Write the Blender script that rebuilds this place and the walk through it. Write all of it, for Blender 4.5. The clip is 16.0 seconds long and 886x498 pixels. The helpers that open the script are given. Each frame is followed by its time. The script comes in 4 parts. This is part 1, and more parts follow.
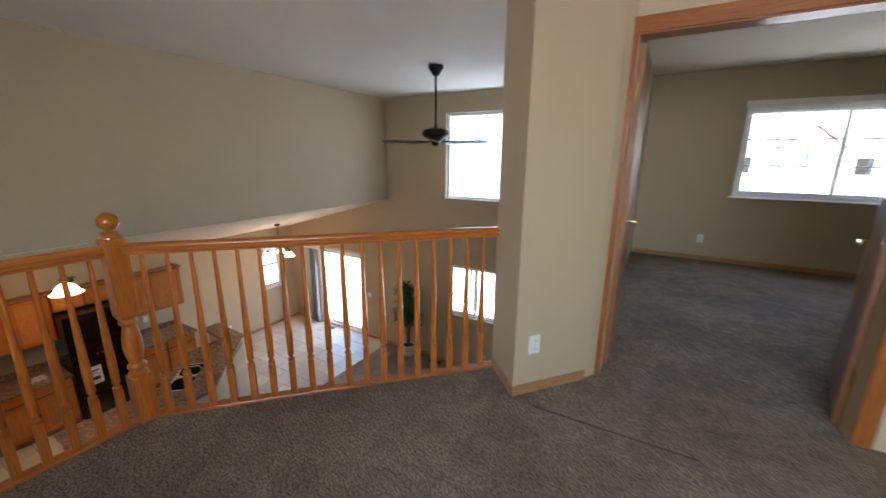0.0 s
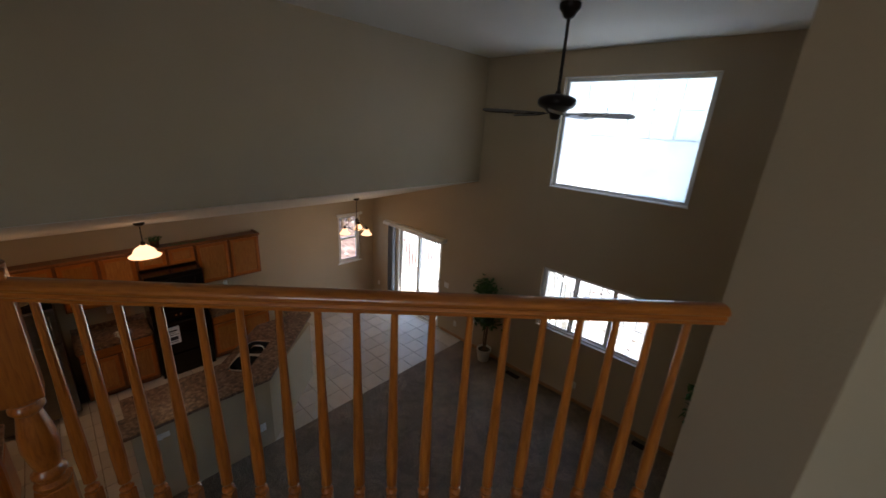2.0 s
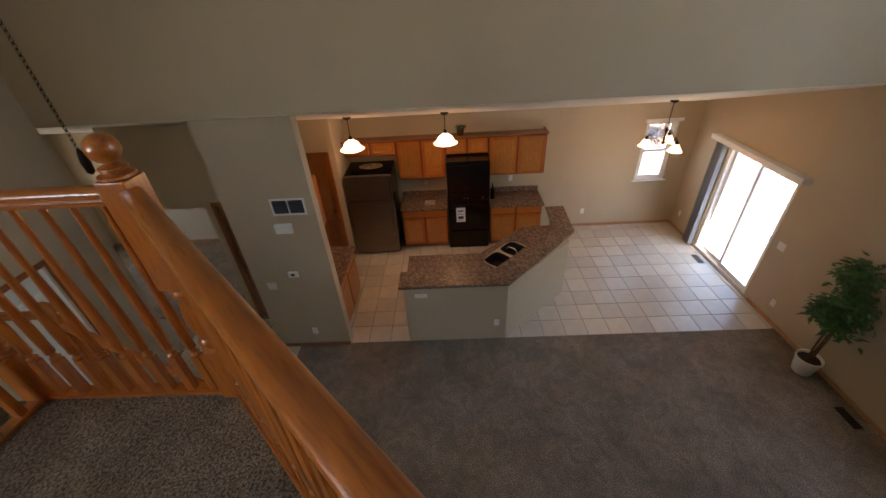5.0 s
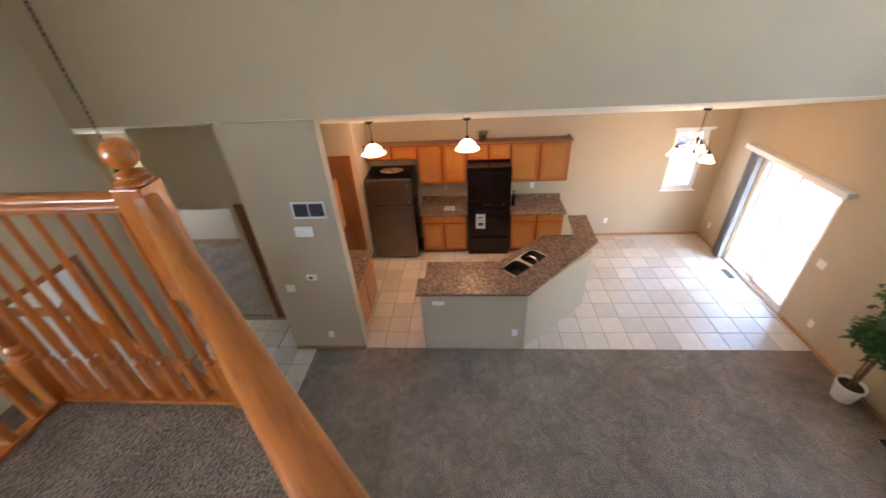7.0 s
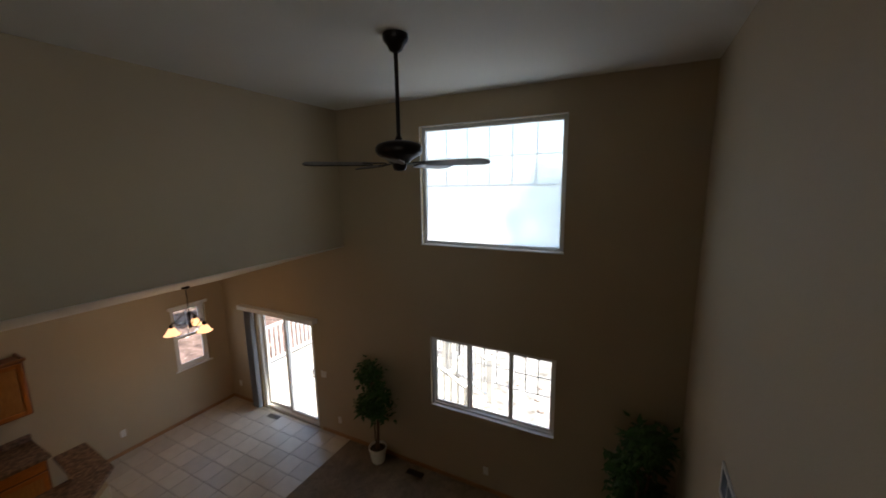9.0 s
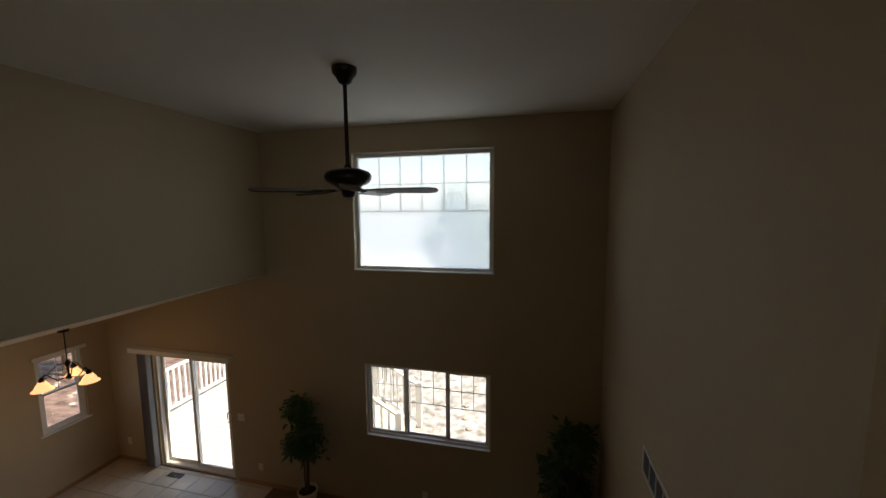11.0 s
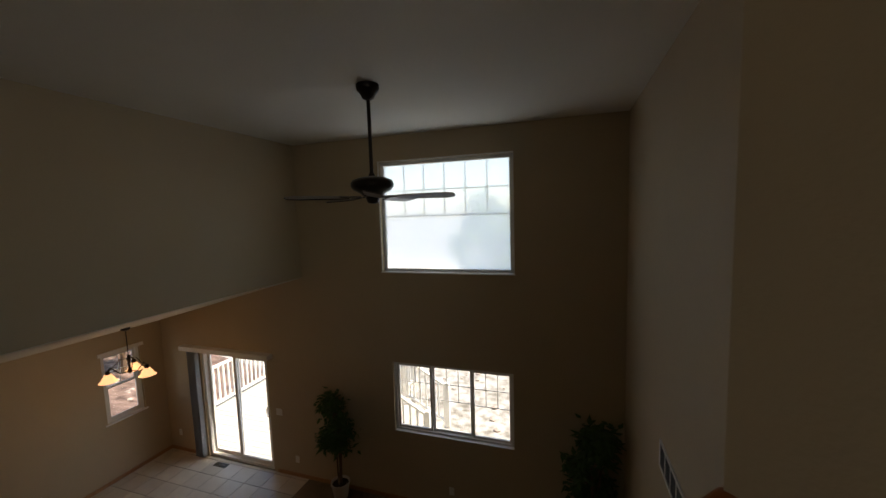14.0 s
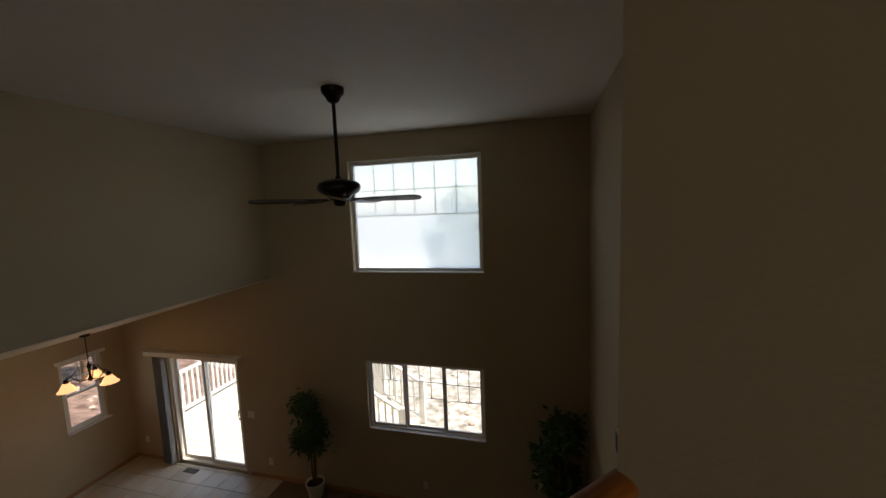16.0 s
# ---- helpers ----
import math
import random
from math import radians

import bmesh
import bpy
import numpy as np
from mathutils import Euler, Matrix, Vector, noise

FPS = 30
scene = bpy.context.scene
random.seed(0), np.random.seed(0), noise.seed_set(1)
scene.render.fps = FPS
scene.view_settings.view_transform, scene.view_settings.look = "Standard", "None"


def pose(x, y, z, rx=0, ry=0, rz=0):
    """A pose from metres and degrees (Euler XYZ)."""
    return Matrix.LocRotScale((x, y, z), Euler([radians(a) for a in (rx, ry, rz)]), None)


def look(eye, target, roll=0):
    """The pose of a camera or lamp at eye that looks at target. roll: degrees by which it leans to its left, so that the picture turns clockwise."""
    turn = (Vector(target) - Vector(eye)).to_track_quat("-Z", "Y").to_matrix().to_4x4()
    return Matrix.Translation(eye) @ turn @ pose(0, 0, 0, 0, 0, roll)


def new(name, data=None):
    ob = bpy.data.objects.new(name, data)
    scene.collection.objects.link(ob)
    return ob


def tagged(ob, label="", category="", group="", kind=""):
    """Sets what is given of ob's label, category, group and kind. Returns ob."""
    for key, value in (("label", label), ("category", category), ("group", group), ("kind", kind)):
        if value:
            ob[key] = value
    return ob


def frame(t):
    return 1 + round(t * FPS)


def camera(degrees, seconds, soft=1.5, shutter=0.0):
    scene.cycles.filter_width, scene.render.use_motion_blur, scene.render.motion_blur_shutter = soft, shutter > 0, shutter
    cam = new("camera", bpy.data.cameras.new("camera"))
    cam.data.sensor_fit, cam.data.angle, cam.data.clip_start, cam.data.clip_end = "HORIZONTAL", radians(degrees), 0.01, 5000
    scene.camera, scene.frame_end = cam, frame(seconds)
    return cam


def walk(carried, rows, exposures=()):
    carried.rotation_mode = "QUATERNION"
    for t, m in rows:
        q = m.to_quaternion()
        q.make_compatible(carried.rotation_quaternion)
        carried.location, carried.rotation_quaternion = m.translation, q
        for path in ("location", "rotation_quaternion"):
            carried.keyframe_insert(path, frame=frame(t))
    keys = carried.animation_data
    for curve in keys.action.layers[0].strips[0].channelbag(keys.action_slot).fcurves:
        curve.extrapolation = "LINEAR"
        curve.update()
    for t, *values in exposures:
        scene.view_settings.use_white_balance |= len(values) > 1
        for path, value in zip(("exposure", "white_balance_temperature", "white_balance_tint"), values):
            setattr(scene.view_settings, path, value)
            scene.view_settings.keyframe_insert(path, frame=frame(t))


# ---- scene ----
K = 1.06  # metres to one unit of the plan below

PATH = [
    (0, (7.827, -5.970, 4.036), (6.849, -4.293, 3.556), 0.5),
    (0.5, (7.590, -5.735, 4.032), (6.398, -4.191, 3.590), 1.1),
    (1, (7.411, -5.493, 4.062), (6.099, -4.064, 3.578), 1.3),
    (1.5, (7.250, -5.328, 4.029), (5.960, -3.892, 3.505), 3.6),
    (2, (7.069, -5.128, 4.056), (5.776, -3.736, 3.430), 3.4),
    (2.5, (6.930, -5.038, 4.077), (5.469, -3.909, 3.310), 1.8),
    (3, (6.958, -4.648, 4.034), (5.390, -3.782, 3.145), 1.4),
    (3.5, (6.854, -4.476, 4.024), (5.327, -3.567, 3.106), 1.5),
    (4, (6.722, -4.438, 4.024), (5.232, -3.640, 2.955), 1.0),
    (4.5, (6.663, -4.367, 4.063), (5.034, -4.127, 2.928), -2.6),
    (4.7, (6.650, -4.368, 4.027), (4.994, -4.335, 2.906), -3.2),
    (6.8, (6.613, -4.337, 4.016), (4.959, -4.555, 2.913), -4.0),
    (7, (6.559, -4.384, 4.015), (4.890, -4.537, 2.923), -3.6),
    (7.5, (6.538, -4.313, 3.961), (4.842, -3.804, 3.031), -0.7),
    (8, (6.712, -4.242, 3.987), (5.431, -2.887, 3.264), -1.0),
    (8.5, (6.777, -4.244, 4.022), (5.776, -2.601, 3.475), -2.8),
    (9, (6.843, -4.161, 4.058), (5.938, -2.410, 3.719), -0.9),
    (9.2, (6.820, -4.099, 4.080), (5.982, -2.309, 3.775), -0.1),
    (11.3, (6.612, -4.403, 4.079), (6.177, -2.464, 3.859), -0.1),
    (11.5, (6.607, -4.406, 4.066), (6.193, -2.471, 3.777), -0.0),
    (12, (6.678, -4.436, 4.023), (6.277, -2.488, 3.809), -0.9),
    (12.5, (6.794, -4.469, 4.072), (6.299, -2.552, 3.792), -0.1),
    (13, (6.859, -4.565, 4.091), (6.188, -2.719, 3.713), -5.0),
    (13.5, (6.841, -4.537, 4.088), (6.268, -2.647, 3.772), -2.0),
    (14, (6.761, -4.529, 4.068), (6.135, -2.638, 3.877), -1.8),
    (14.5, (6.721, -4.541, 4.058), (6.130, -2.639, 3.873), -0.1),
    (15, (6.736, -4.520, 4.089), (6.252, -2.592, 3.861), -0.4),
    (15.5, (6.775, -4.551, 4.083), (6.305, -2.619, 3.869), -1.7),
    (16, (6.861, -4.573, 4.116), (6.353, -2.651, 3.898), -2.2),
]
LENS = 99.5
cam = camera(LENS, 16.0, shutter=0.4)
EXPOSURES = [(0, 3.75, 6350, 10), (0.5, 3.3, 6400, 10), (1.5, 2.75, 6400, 10), (2.5, 1.65, 6700, 10), (3, 1.65, 7200, 11), (3.5, 1.8, 7700, 12), (4.2, 1.9, 7700, 13), (4.7, 2.8, 7100, 12), (6.8, 4.7, 6050, 9), (7.2, 4.65, 6050, 9), (7.5, 4.45, 6100, 9), (8.0, 3.25, 6300, 10), (9.0, 1.75, 7000, 10), (11.3, 1.25, 7900, 10), (16, 1.25, 7900, 10)]
walk(cam, [(t, look([v * K for v in eye], [v * K for v in target], roll)) for t, eye, target, roll in PATH], EXPOSURES)

# ---- world and sun ----
world = bpy.data.worlds.new("sky")
scene.world = world
world.use_nodes = True
wn = world.node_tree
sky = wn.nodes.new("ShaderNodeTexSky")
sky.sky_type, sky.sun_disc = "NISHITA", False
SUN_EL, SUN_AZ = 60.0, 84.0  # degrees above the horizon, and clockwise from +y
sky.sun_elevation, sky.sun_rotation = radians(SUN_EL), radians(SUN_AZ)
bg = wn.nodes["Background"]
wn.links.new(sky.outputs[0], bg.inputs[0])
bg.inputs[1].default_value = 0.15
sun = new("sun", bpy.data.lights.new("sun", "SUN"))
sun.data.energy, sun.data.angle, sun.data.color = 3.5, radians(0.5), (1, 0.95, 0.87)
sun.matrix_world = look((0, 0, 0), (-math.sin(radians(SUN_AZ)) * math.cos(radians(SUN_EL)), -math.cos(radians(SUN_AZ)) * math.cos(radians(SUN_EL)), -math.sin(radians(SUN_EL))))
sun.location = (20, 20, 30)

def unseen_window_lamp(name, x, y, z, w, h, target, watts, color=(0.92, 0.96, 1.0)):
    """An area lamp set in an opening, standing in for an unseen window's light."""
    L = new(name, bpy.data.lights.new(name, "AREA"))
    L.data.shape, L.data.size, L.data.size_y, L.data.energy, L.data.color = "RECTANGLE", w * K, h * K, watts, color
    L.matrix_world = look([v * K for v in (x, y, z)], [v * K for v in target])


# Assumed window out of view; lamp added to brighten the loft from behind.
unseen_window_lamp("assumed_south_window_lamp", 8.9, -8.4, 4.1, 1.95, 1.35, (8.9, 0, 4.1), 6.3, (0.85, 0.89, 1.0))
# Warm fill lamp added in a made-up den window, out of view.
unseen_window_lamp("unseen_den_fill", 1.5, -11.58, 1.5, 1.1, 1.0, (1.5, 0, 0.9), 1.0, (1, 0.86, 0.66))

# ---- materials ----
def material(name, color, rough=0.6, metal=0.0):
    m = bpy.data.materials.new(name)
    m.use_nodes = True
    b = m.node_tree.nodes["Principled BSDF"]
    b.inputs["Base Color"].default_value = (*color, 1)
    b.inputs["Roughness"].default_value = rough
    b.inputs["Metallic"].default_value = metal
    return m


def node(m, kind, **inputs):
    n = m.node_tree.nodes.new("ShaderNode" + kind)
    for k, v in inputs.items():
        n.inputs[k.replace("_", " ")].default_value = v
    return n


def wire(m, a, ao, b, bi):
    m.node_tree.links.new(a.outputs[ao], b.inputs[bi])


def ramp(m, stops):
    r = m.node_tree.nodes.new("ShaderNodeValToRGB")
    e = r.color_ramp.elements
    while len(e) < len(stops):
        e.new(0.5)
    for el, (p, c) in zip(e, stops):
        el.position, el.color = p, (*c, 1)
    return r


def mottled(name, c0, c1, scale, rough=0.6, bump=0.2, bump_scale=200.0, stretch=(1, 1, 1), metal=0.0, dist=0.002, detail=4.0, random=False):
    """Two tones by noise, with a fine relief."""
    m = material(name, c0, rough, metal)
    b = m.node_tree.nodes["Principled BSDF"]
    tc = node(m, "TexCoord")
    mp = node(m, "Mapping", Scale=stretch)
    wire(m, tc, "Object", mp, "Vector")
    n = node(m, "TexNoise", Scale=scale, Detail=detail)
    wire(m, mp, 0, n, "Vector")
    r = ramp(m, [(0.3, c0), (0.7, c1)])
    wire(m, n, 0, r, 0)
    if random:
        oi = node(m, "ObjectInfo")
        hs = node(m, "HueSaturation")
        mr = node(m, "MapRange", To_Min=0.88, To_Max=1.1)
        wire(m, oi, "Random", mr, 0)
        wire(m, mr, 0, hs, "Value")
        wire(m, r, 0, hs, "Color")
        wire(m, hs, 0, b, "Base Color")
    else:
        wire(m, r, 0, b, "Base Color")
    if bump:
        n2 = node(m, "TexNoise", Scale=bump_scale, Detail=3.0)
        wire(m, mp, 0, n2, "Vector")
        bp = node(m, "Bump", Strength=bump, Distance=dist)
        wire(m, n2, 0, bp, "Height")
        wire(m, bp, 0, b, "Normal")
    return m


def oak(name, axis, c0=(0.39, 0.112, 0.013), c1=(0.52, 0.162, 0.021), rough=0.3):
    """Varnished oak with its grain along an axis."""
    st = [9.0, 9.0, 9.0]
    st[axis] = 0.7
    m = mottled(name, c0, c1, 7.0, rough, 0.12, 12.0, tuple(st), detail=8.0, random=True)
    b = m.node_tree.nodes["Principled BSDF"]
    broad = b.inputs["Base Color"].links[0].from_socket
    mp = [q for q in m.node_tree.nodes if q.type == "MAPPING"][0]
    pores = node(m, "TexNoise", Scale=17.0, Detail=2.0)
    wire(m, mp, 0, pores, "Vector")
    pr = ramp(m, [(0.36, (0.6, 0.5, 0.42)), (0.48, (1, 1, 1)), (0.8, (1.15, 1.15, 1.15))])
    wire(m, pores, 0, pr, 0)
    mx = m.node_tree.nodes.new("ShaderNodeMix")
    mx.data_type, mx.blend_type = "RGBA", "MULTIPLY"
    mx.inputs[0].default_value = 0.5
    m.node_tree.links.new(broad, mx.inputs[6])
    m.node_tree.links.new(pr.outputs[0], mx.inputs[7])
    m.node_tree.links.new(mx.outputs[2], b.inputs["Base Color"])
    b.inputs["Coat Weight"].default_value = 0.6
    b.inputs["Coat Roughness"].default_value = 0.1
    return m


PAINT = mottled("beige_wall_paint", (0.468, 0.378, 0.25), (0.498, 0.403, 0.27), 1.2, 0.7, 0.3, 95.0, dist=0.004)
CEIL = mottled("white_ceiling_paint", (0.76, 0.72, 0.63), (0.8, 0.76, 0.67), 1.0, 0.85, 0.35, 45.0, dist=0.005)
CARPET = mottled("taupe_carpet", (0.22, 0.174, 0.125), (0.32, 0.26, 0.19), 2.0, 0.95, 1.0, 160.0, dist=0.012, detail=9.0)


def pile(m):
    """Tufts of darker and lighter yarn over the broad shading."""
    b = m.node_tree.nodes["Principled BSDF"]
    broad = b.inputs["Base Color"].links[0].from_socket
    tc = node(m, "TexCoord")
    n = node(m, "TexNoise", Scale=95.0, Detail=3.0)
    wire(m, tc, "Object", n, "Vector")
    r = ramp(m, [(0.36, (0.35, 0.35, 0.35)), (0.62, (1.35, 1.32, 1.3))])
    wire(m, n, 0, r, 0)
    n3 = node(m, "TexNoise", Scale=5.0, Detail=8.0, Roughness=0.65, Distortion=1.5)
    wire(m, tc, "Object", n3, "Vector")
    r3 = ramp(m, [(0.4, (0.82, 0.82, 0.82)), (0.6, (1.12, 1.12, 1.12))])
    wire(m, n3, 0, r3, 0)
    out = broad
    for extra in (r, r3):
        mx = m.node_tree.nodes.new("ShaderNodeMix")
        mx.data_type, mx.blend_type = "RGBA", "MULTIPLY"
        mx.inputs[0].default_value = 1.0
        m.node_tree.links.new(out, mx.inputs[6])
        m.node_tree.links.new(extra.outputs[0], mx.inputs[7])
        out = mx.outputs[2]
    m.node_tree.links.new(out, b.inputs["Base Color"])


pile(CARPET)
GROUT = mottled("grey_grout", (0.2, 0.165, 0.125), (0.28, 0.235, 0.18), 20.0, 0.9)
TILE = mottled("cream_ceramic_tile", (0.54, 0.49, 0.4), (0.6, 0.55, 0.455), 5.0, 0.3, 0.1, 30.0, random=True)
OAK_X, OAK_Y, OAK_Z = oak("oak_along_x", 0), oak("oak_along_y", 1), oak("oak_along_z", 2)
TRIM = {i: oak("trim_oak", i, (0.25, 0.075, 0.013), (0.33, 0.108, 0.021)) for i in (0, 1, 2)}
for m in TRIM.values():
    m.node_tree.nodes["Principled BSDF"].inputs["Coat Weight"].default_value = 0.15
    m.node_tree.nodes["Principled BSDF"].inputs["Coat Roughness"].default_value = 0.3
PALE_TRIM = {i: oak("baseboard_oak", i, (0.34, 0.17, 0.07), (0.45, 0.24, 0.1)) for i in (0, 1, 2)}
PANEL = oak("pale_panel_oak", 2, (0.38, 0.145, 0.027), (0.5, 0.22, 0.048), 0.35)
# Cabinet body oak, darkened so the gaps between doors look shaded.
GAP_SHADE_OAK = oak("gap_shade_oak", 2, (0.17, 0.045, 0.009), (0.24, 0.07, 0.015), 0.4)
DOORWOOD = oak("brown_door_wood", 2, (0.23, 0.085, 0.025), (0.3, 0.12, 0.04), 0.4)
VINYL = material("white_vinyl", (0.8, 0.8, 0.78), 0.4)
WHITE = material("white_plastic", (0.78, 0.77, 0.73), 0.4)
BLACK = material("black_gloss", (0.004, 0.004, 0.005), 0.16)
IRON = material("oil_rubbed_bronze", (0.02, 0.014, 0.01), 0.38, 0.6)
BRASS = material("polished_brass", (0.75, 0.52, 0.2), 0.25, 1.0)
STEEL = mottled("brushed_steel", (0.2, 0.178, 0.155), (0.25, 0.225, 0.2), 3.0, 0.28, 0.05, 40.0, (1, 1, 30), metal=1.0)
CHROME = material("chrome", (0.7, 0.7, 0.7), 0.15, 1.0)
GLASS = material("window_glass", (1, 1, 1), 0.0)
GLASS.node_tree.nodes["Principled BSDF"].inputs["Transmission Weight"].default_value = 1.0
GLASS.node_tree.nodes["Principled BSDF"].inputs["IOR"].default_value = 1.1
HAZY = material("washed_out_window_glass", (0.97, 0.99, 0.99), 0.28)
HAZY.node_tree.nodes["Principled BSDF"].inputs["Transmission Weight"].default_value = 1.0
HAZY.node_tree.nodes["Principled BSDF"].inputs["IOR"].default_value = 1.05
# Translucent share added to blur and brighten the pane, imitating an overexposed view.
overexposed_wash = node(HAZY, "BsdfTranslucent", Color=(0.85, 0.92, 1.0, 1))
blend = node(HAZY, "MixShader", Fac=0.45)
wire(HAZY, HAZY.node_tree.nodes["Principled BSDF"], 0, blend, 1)
wire(HAZY, overexposed_wash, 0, blend, 2)
wire(HAZY, blend, 0, HAZY.node_tree.nodes["Material Output"], 0)
BLIND = material("grey_blind_vane", (0.22, 0.225, 0.24), 0.7)


def laminate():
    m = mottled("brown_granite_laminate", (0.075, 0.048, 0.034), (0.3, 0.21, 0.145), 26.0, 0.33, 0.0, detail=8.0)
    r = [n for n in m.node_tree.nodes if n.type == "VALTORGB"][0]
    e = r.color_ramp.elements
    e[0].position, e[1].position = 0.36, 0.66
    x = e.new(0.5)
    x.color = (0.18, 0.105, 0.065, 1)
    return m


COUNTER = laminate()


def lit(name, color, strength):
    m = material(name, color, 0.5)
    b = m.node_tree.nodes["Principled BSDF"]
    b.inputs["Emission Color"].default_value = (*color, 1)
    b.inputs["Emission Strength"].default_value = strength
    return m


SHADE = lit("lit_alabaster_glass", (1.0, 0.55, 0.29), 0.55)

# ---- builders ----
def box(bm, x0, x1, y0, y1, z0, z1, bevel=0.0):
    xs, ys, zs = sorted((x0, x1)), sorted((y0, y1)), sorted((z0, z1))
    v = [bm.verts.new((x, y, z)) for x in xs for y in ys for z in zs]
    fs = [bm.faces.new([v[i] for i in q]) for q in ((0, 1, 3, 2), (4, 6, 7, 5), (0, 4, 5, 1), (2, 3, 7, 6), (0, 2, 6, 4), (1, 5, 7, 3))]
    if bevel:
        es = list({e for f in fs for e in f.edges})
        bmesh.ops.bevel(bm, geom=es, offset=bevel, segments=2, affect="EDGES", profile=0.5)
    return bm


def prism(bm, pts, z0, z1):
    """An upright prism over a plan outline, counter-clockwise."""
    lo, hi = [bm.verts.new((x, y, z0)) for x, y in pts], [bm.verts.new((x, y, z1)) for x, y in pts]
    bm.faces.new(lo[::-1])
    bm.faces.new(hi)
    n = len(pts)
    for i in range(n):
        j = (i + 1) % n
        bm.faces.new((lo[i], lo[j], hi[j], hi[i]))
    return bm


def lathe(bm, profile, n=16, cx=0.0, cy=0.0):
    """A turned body: (radius, height) from the bottom up."""
    rings = []
    for r, z in profile:
        rings.append([bm.verts.new((cx + r * math.cos(math.tau * i / n), cy + r * math.sin(math.tau * i / n), z)) for i in range(n)])
    for a, b in zip(rings, rings[1:]):
        for i in range(n):
            j = (i + 1) % n
            bm.faces.new((a[i], a[j], b[j], b[i]))
    bm.faces.new(rings[0][::-1])
    bm.faces.new(rings[-1])
    return bm


def tube(bm, pts, r, n=8):
    """A round bar through points."""
    pts = [Vector(p) for p in pts]
    rings = []
    for i, p in enumerate(pts):
        d = (pts[min(i + 1, len(pts) - 1)] - pts[max(i - 1, 0)]).normalized()
        a = d.orthogonal().normalized() if abs(d.z) > 0.95 else d.cross(Vector((0, 0, 1))).normalized()
        b = d.cross(a)
        rings.append([bm.verts.new(p + a * r * math.cos(math.tau * k / n) + b * r * math.sin(math.tau * k / n)) for k in range(n)])
    for u, v in zip(rings, rings[1:]):
        for i in range(n):
            j = (i + 1) % n
            bm.faces.new((u[i], u[j], v[j], v[i]))
    bm.faces.new(rings[0][::-1])
    bm.faces.new(rings[-1])
    return bm


def part(name, bm, mat, parent=None, label="", smooth=False, kind="", category="", at=None, angle=0.0):
    """Links a bmesh, drawn in plan units, as one mesh object."""
    for v in bm.verts:
        v.co *= K
    bmesh.ops.recalc_face_normals(bm, faces=bm.faces)
    me = bpy.data.meshes.new(name)
    bm.to_mesh(me)
    bm.free()
    me.materials.append(mat)
    if smooth:
        for p in me.polygons:
            p.use_smooth = True
        me.set_sharp_from_angle(angle=radians(42))
    ob = new(name, me)
    ob.parent = parent
    if at:
        ob.location = Vector(at) * K
    ob.rotation_euler[2] = radians(angle)
    return tagged(ob, label, category, "", kind)


def thing(name, at, label, category, angle=0.0, group=""):
    ob = new(name)
    ob.empty_display_size = 0.1
    ob.location = Vector(at) * K
    ob.rotation_euler[2] = radians(angle)
    return tagged(ob, label, category, group)


B = bmesh.new


def wall(name, axis, a, b, u0, u1, z0, z1, holes=(), mat=None, label=""):
    """A wall between the planes a and b of an axis, from u0 to u1 along it, with openings (u0, u1, z0, z1)."""
    bm = B()
    us = sorted({u0, u1, *[h[0] for h in holes], *[h[1] for h in holes]})
    for p, q in zip(us, us[1:]):
        cuts = sorted([(h[2], h[3]) for h in holes if h[0] <= p and h[1] >= q])
        z = z0
        for c0, c1 in cuts + [(z1, z1)]:
            if c0 > z + 1e-6:
                if axis == "x":
                    box(bm, a, b, p, q, z, c0)
                else:
                    box(bm, p, q, a, b, z, c0)
            z = c1
    bmesh.ops.remove_doubles(bm, verts=bm.verts, dist=1e-5)
    return part(name, bm, mat or PAINT, None, label or "beige painted plaster wall", kind="structure")


# ---- structure ----
ZL, ZC, ZK = 2.71, 5.09, 3.175       # loft floor, high ceiling, kitchen ceiling
HX = 3.05                            # face of the wall over the kitchen
SLIDER = (0.88, 2.28, 0.0, 1.9)
LOWIN = (4.475, 6.135, 1.045, 2.045)
UPWIN = (4.395, 6.155, 3.3, 4.755)
BEDWIN = (8.57, 10.42, 3.57, 4.64)
SMWIN = (-0.92, -0.36, 0.95, 2.06)
wall("wall_north", "y", 0.0, 0.16, -0.16, 11.2, 0.0, 5.2, (SLIDER, LOWIN, UPWIN, BEDWIN))
wall("wall_west", "x", -0.16, 0.0, -11.5, 0.0, 0.0, 5.2, (SMWIN,))
wall("wall_over_kitchen", "x", HX - 0.12, HX, -8.3, 0.0, ZK + 0.012, ZC)
wall("wall_east", "x", 7.4, 7.52, -3.5, 0.0, 0.0, ZC)
wall("wall_east_lower", "x", 7.4, 7.52, -8.3, -3.5, 0.0, ZL - 0.3)
wall("wall_far_east", "x", 11.0, 11.16, -8.3, 0.0, 0.0, 5.2)
# The upper opening is assumed as well, cut for the added lamp.
wall("wall_south", "y", -8.42, -8.3, 3.05, 11.0, 0.0, 5.2, ((3.76, 4.67, 0.0, 2.08), (7.9, 9.9, 3.4, 4.8)))
wall("wall_bedroom_door", "y", -3.65, -3.53, 7.6, 11.0, ZL, ZC, ((7.62, 8.75, ZL, 4.66),))
part("wall_pillar", prism(B(), [(6.99, -3.887), (7.225, -4.136), (7.56, -3.72), (7.6, -3.65), (7.6, -3.53), (7.52, -3.53), (7.52, -3.31), (7.4, -3.43)], 0.0, ZC), PAINT, None, "beige painted diagonal wall end beside the loft railing", kind="structure")
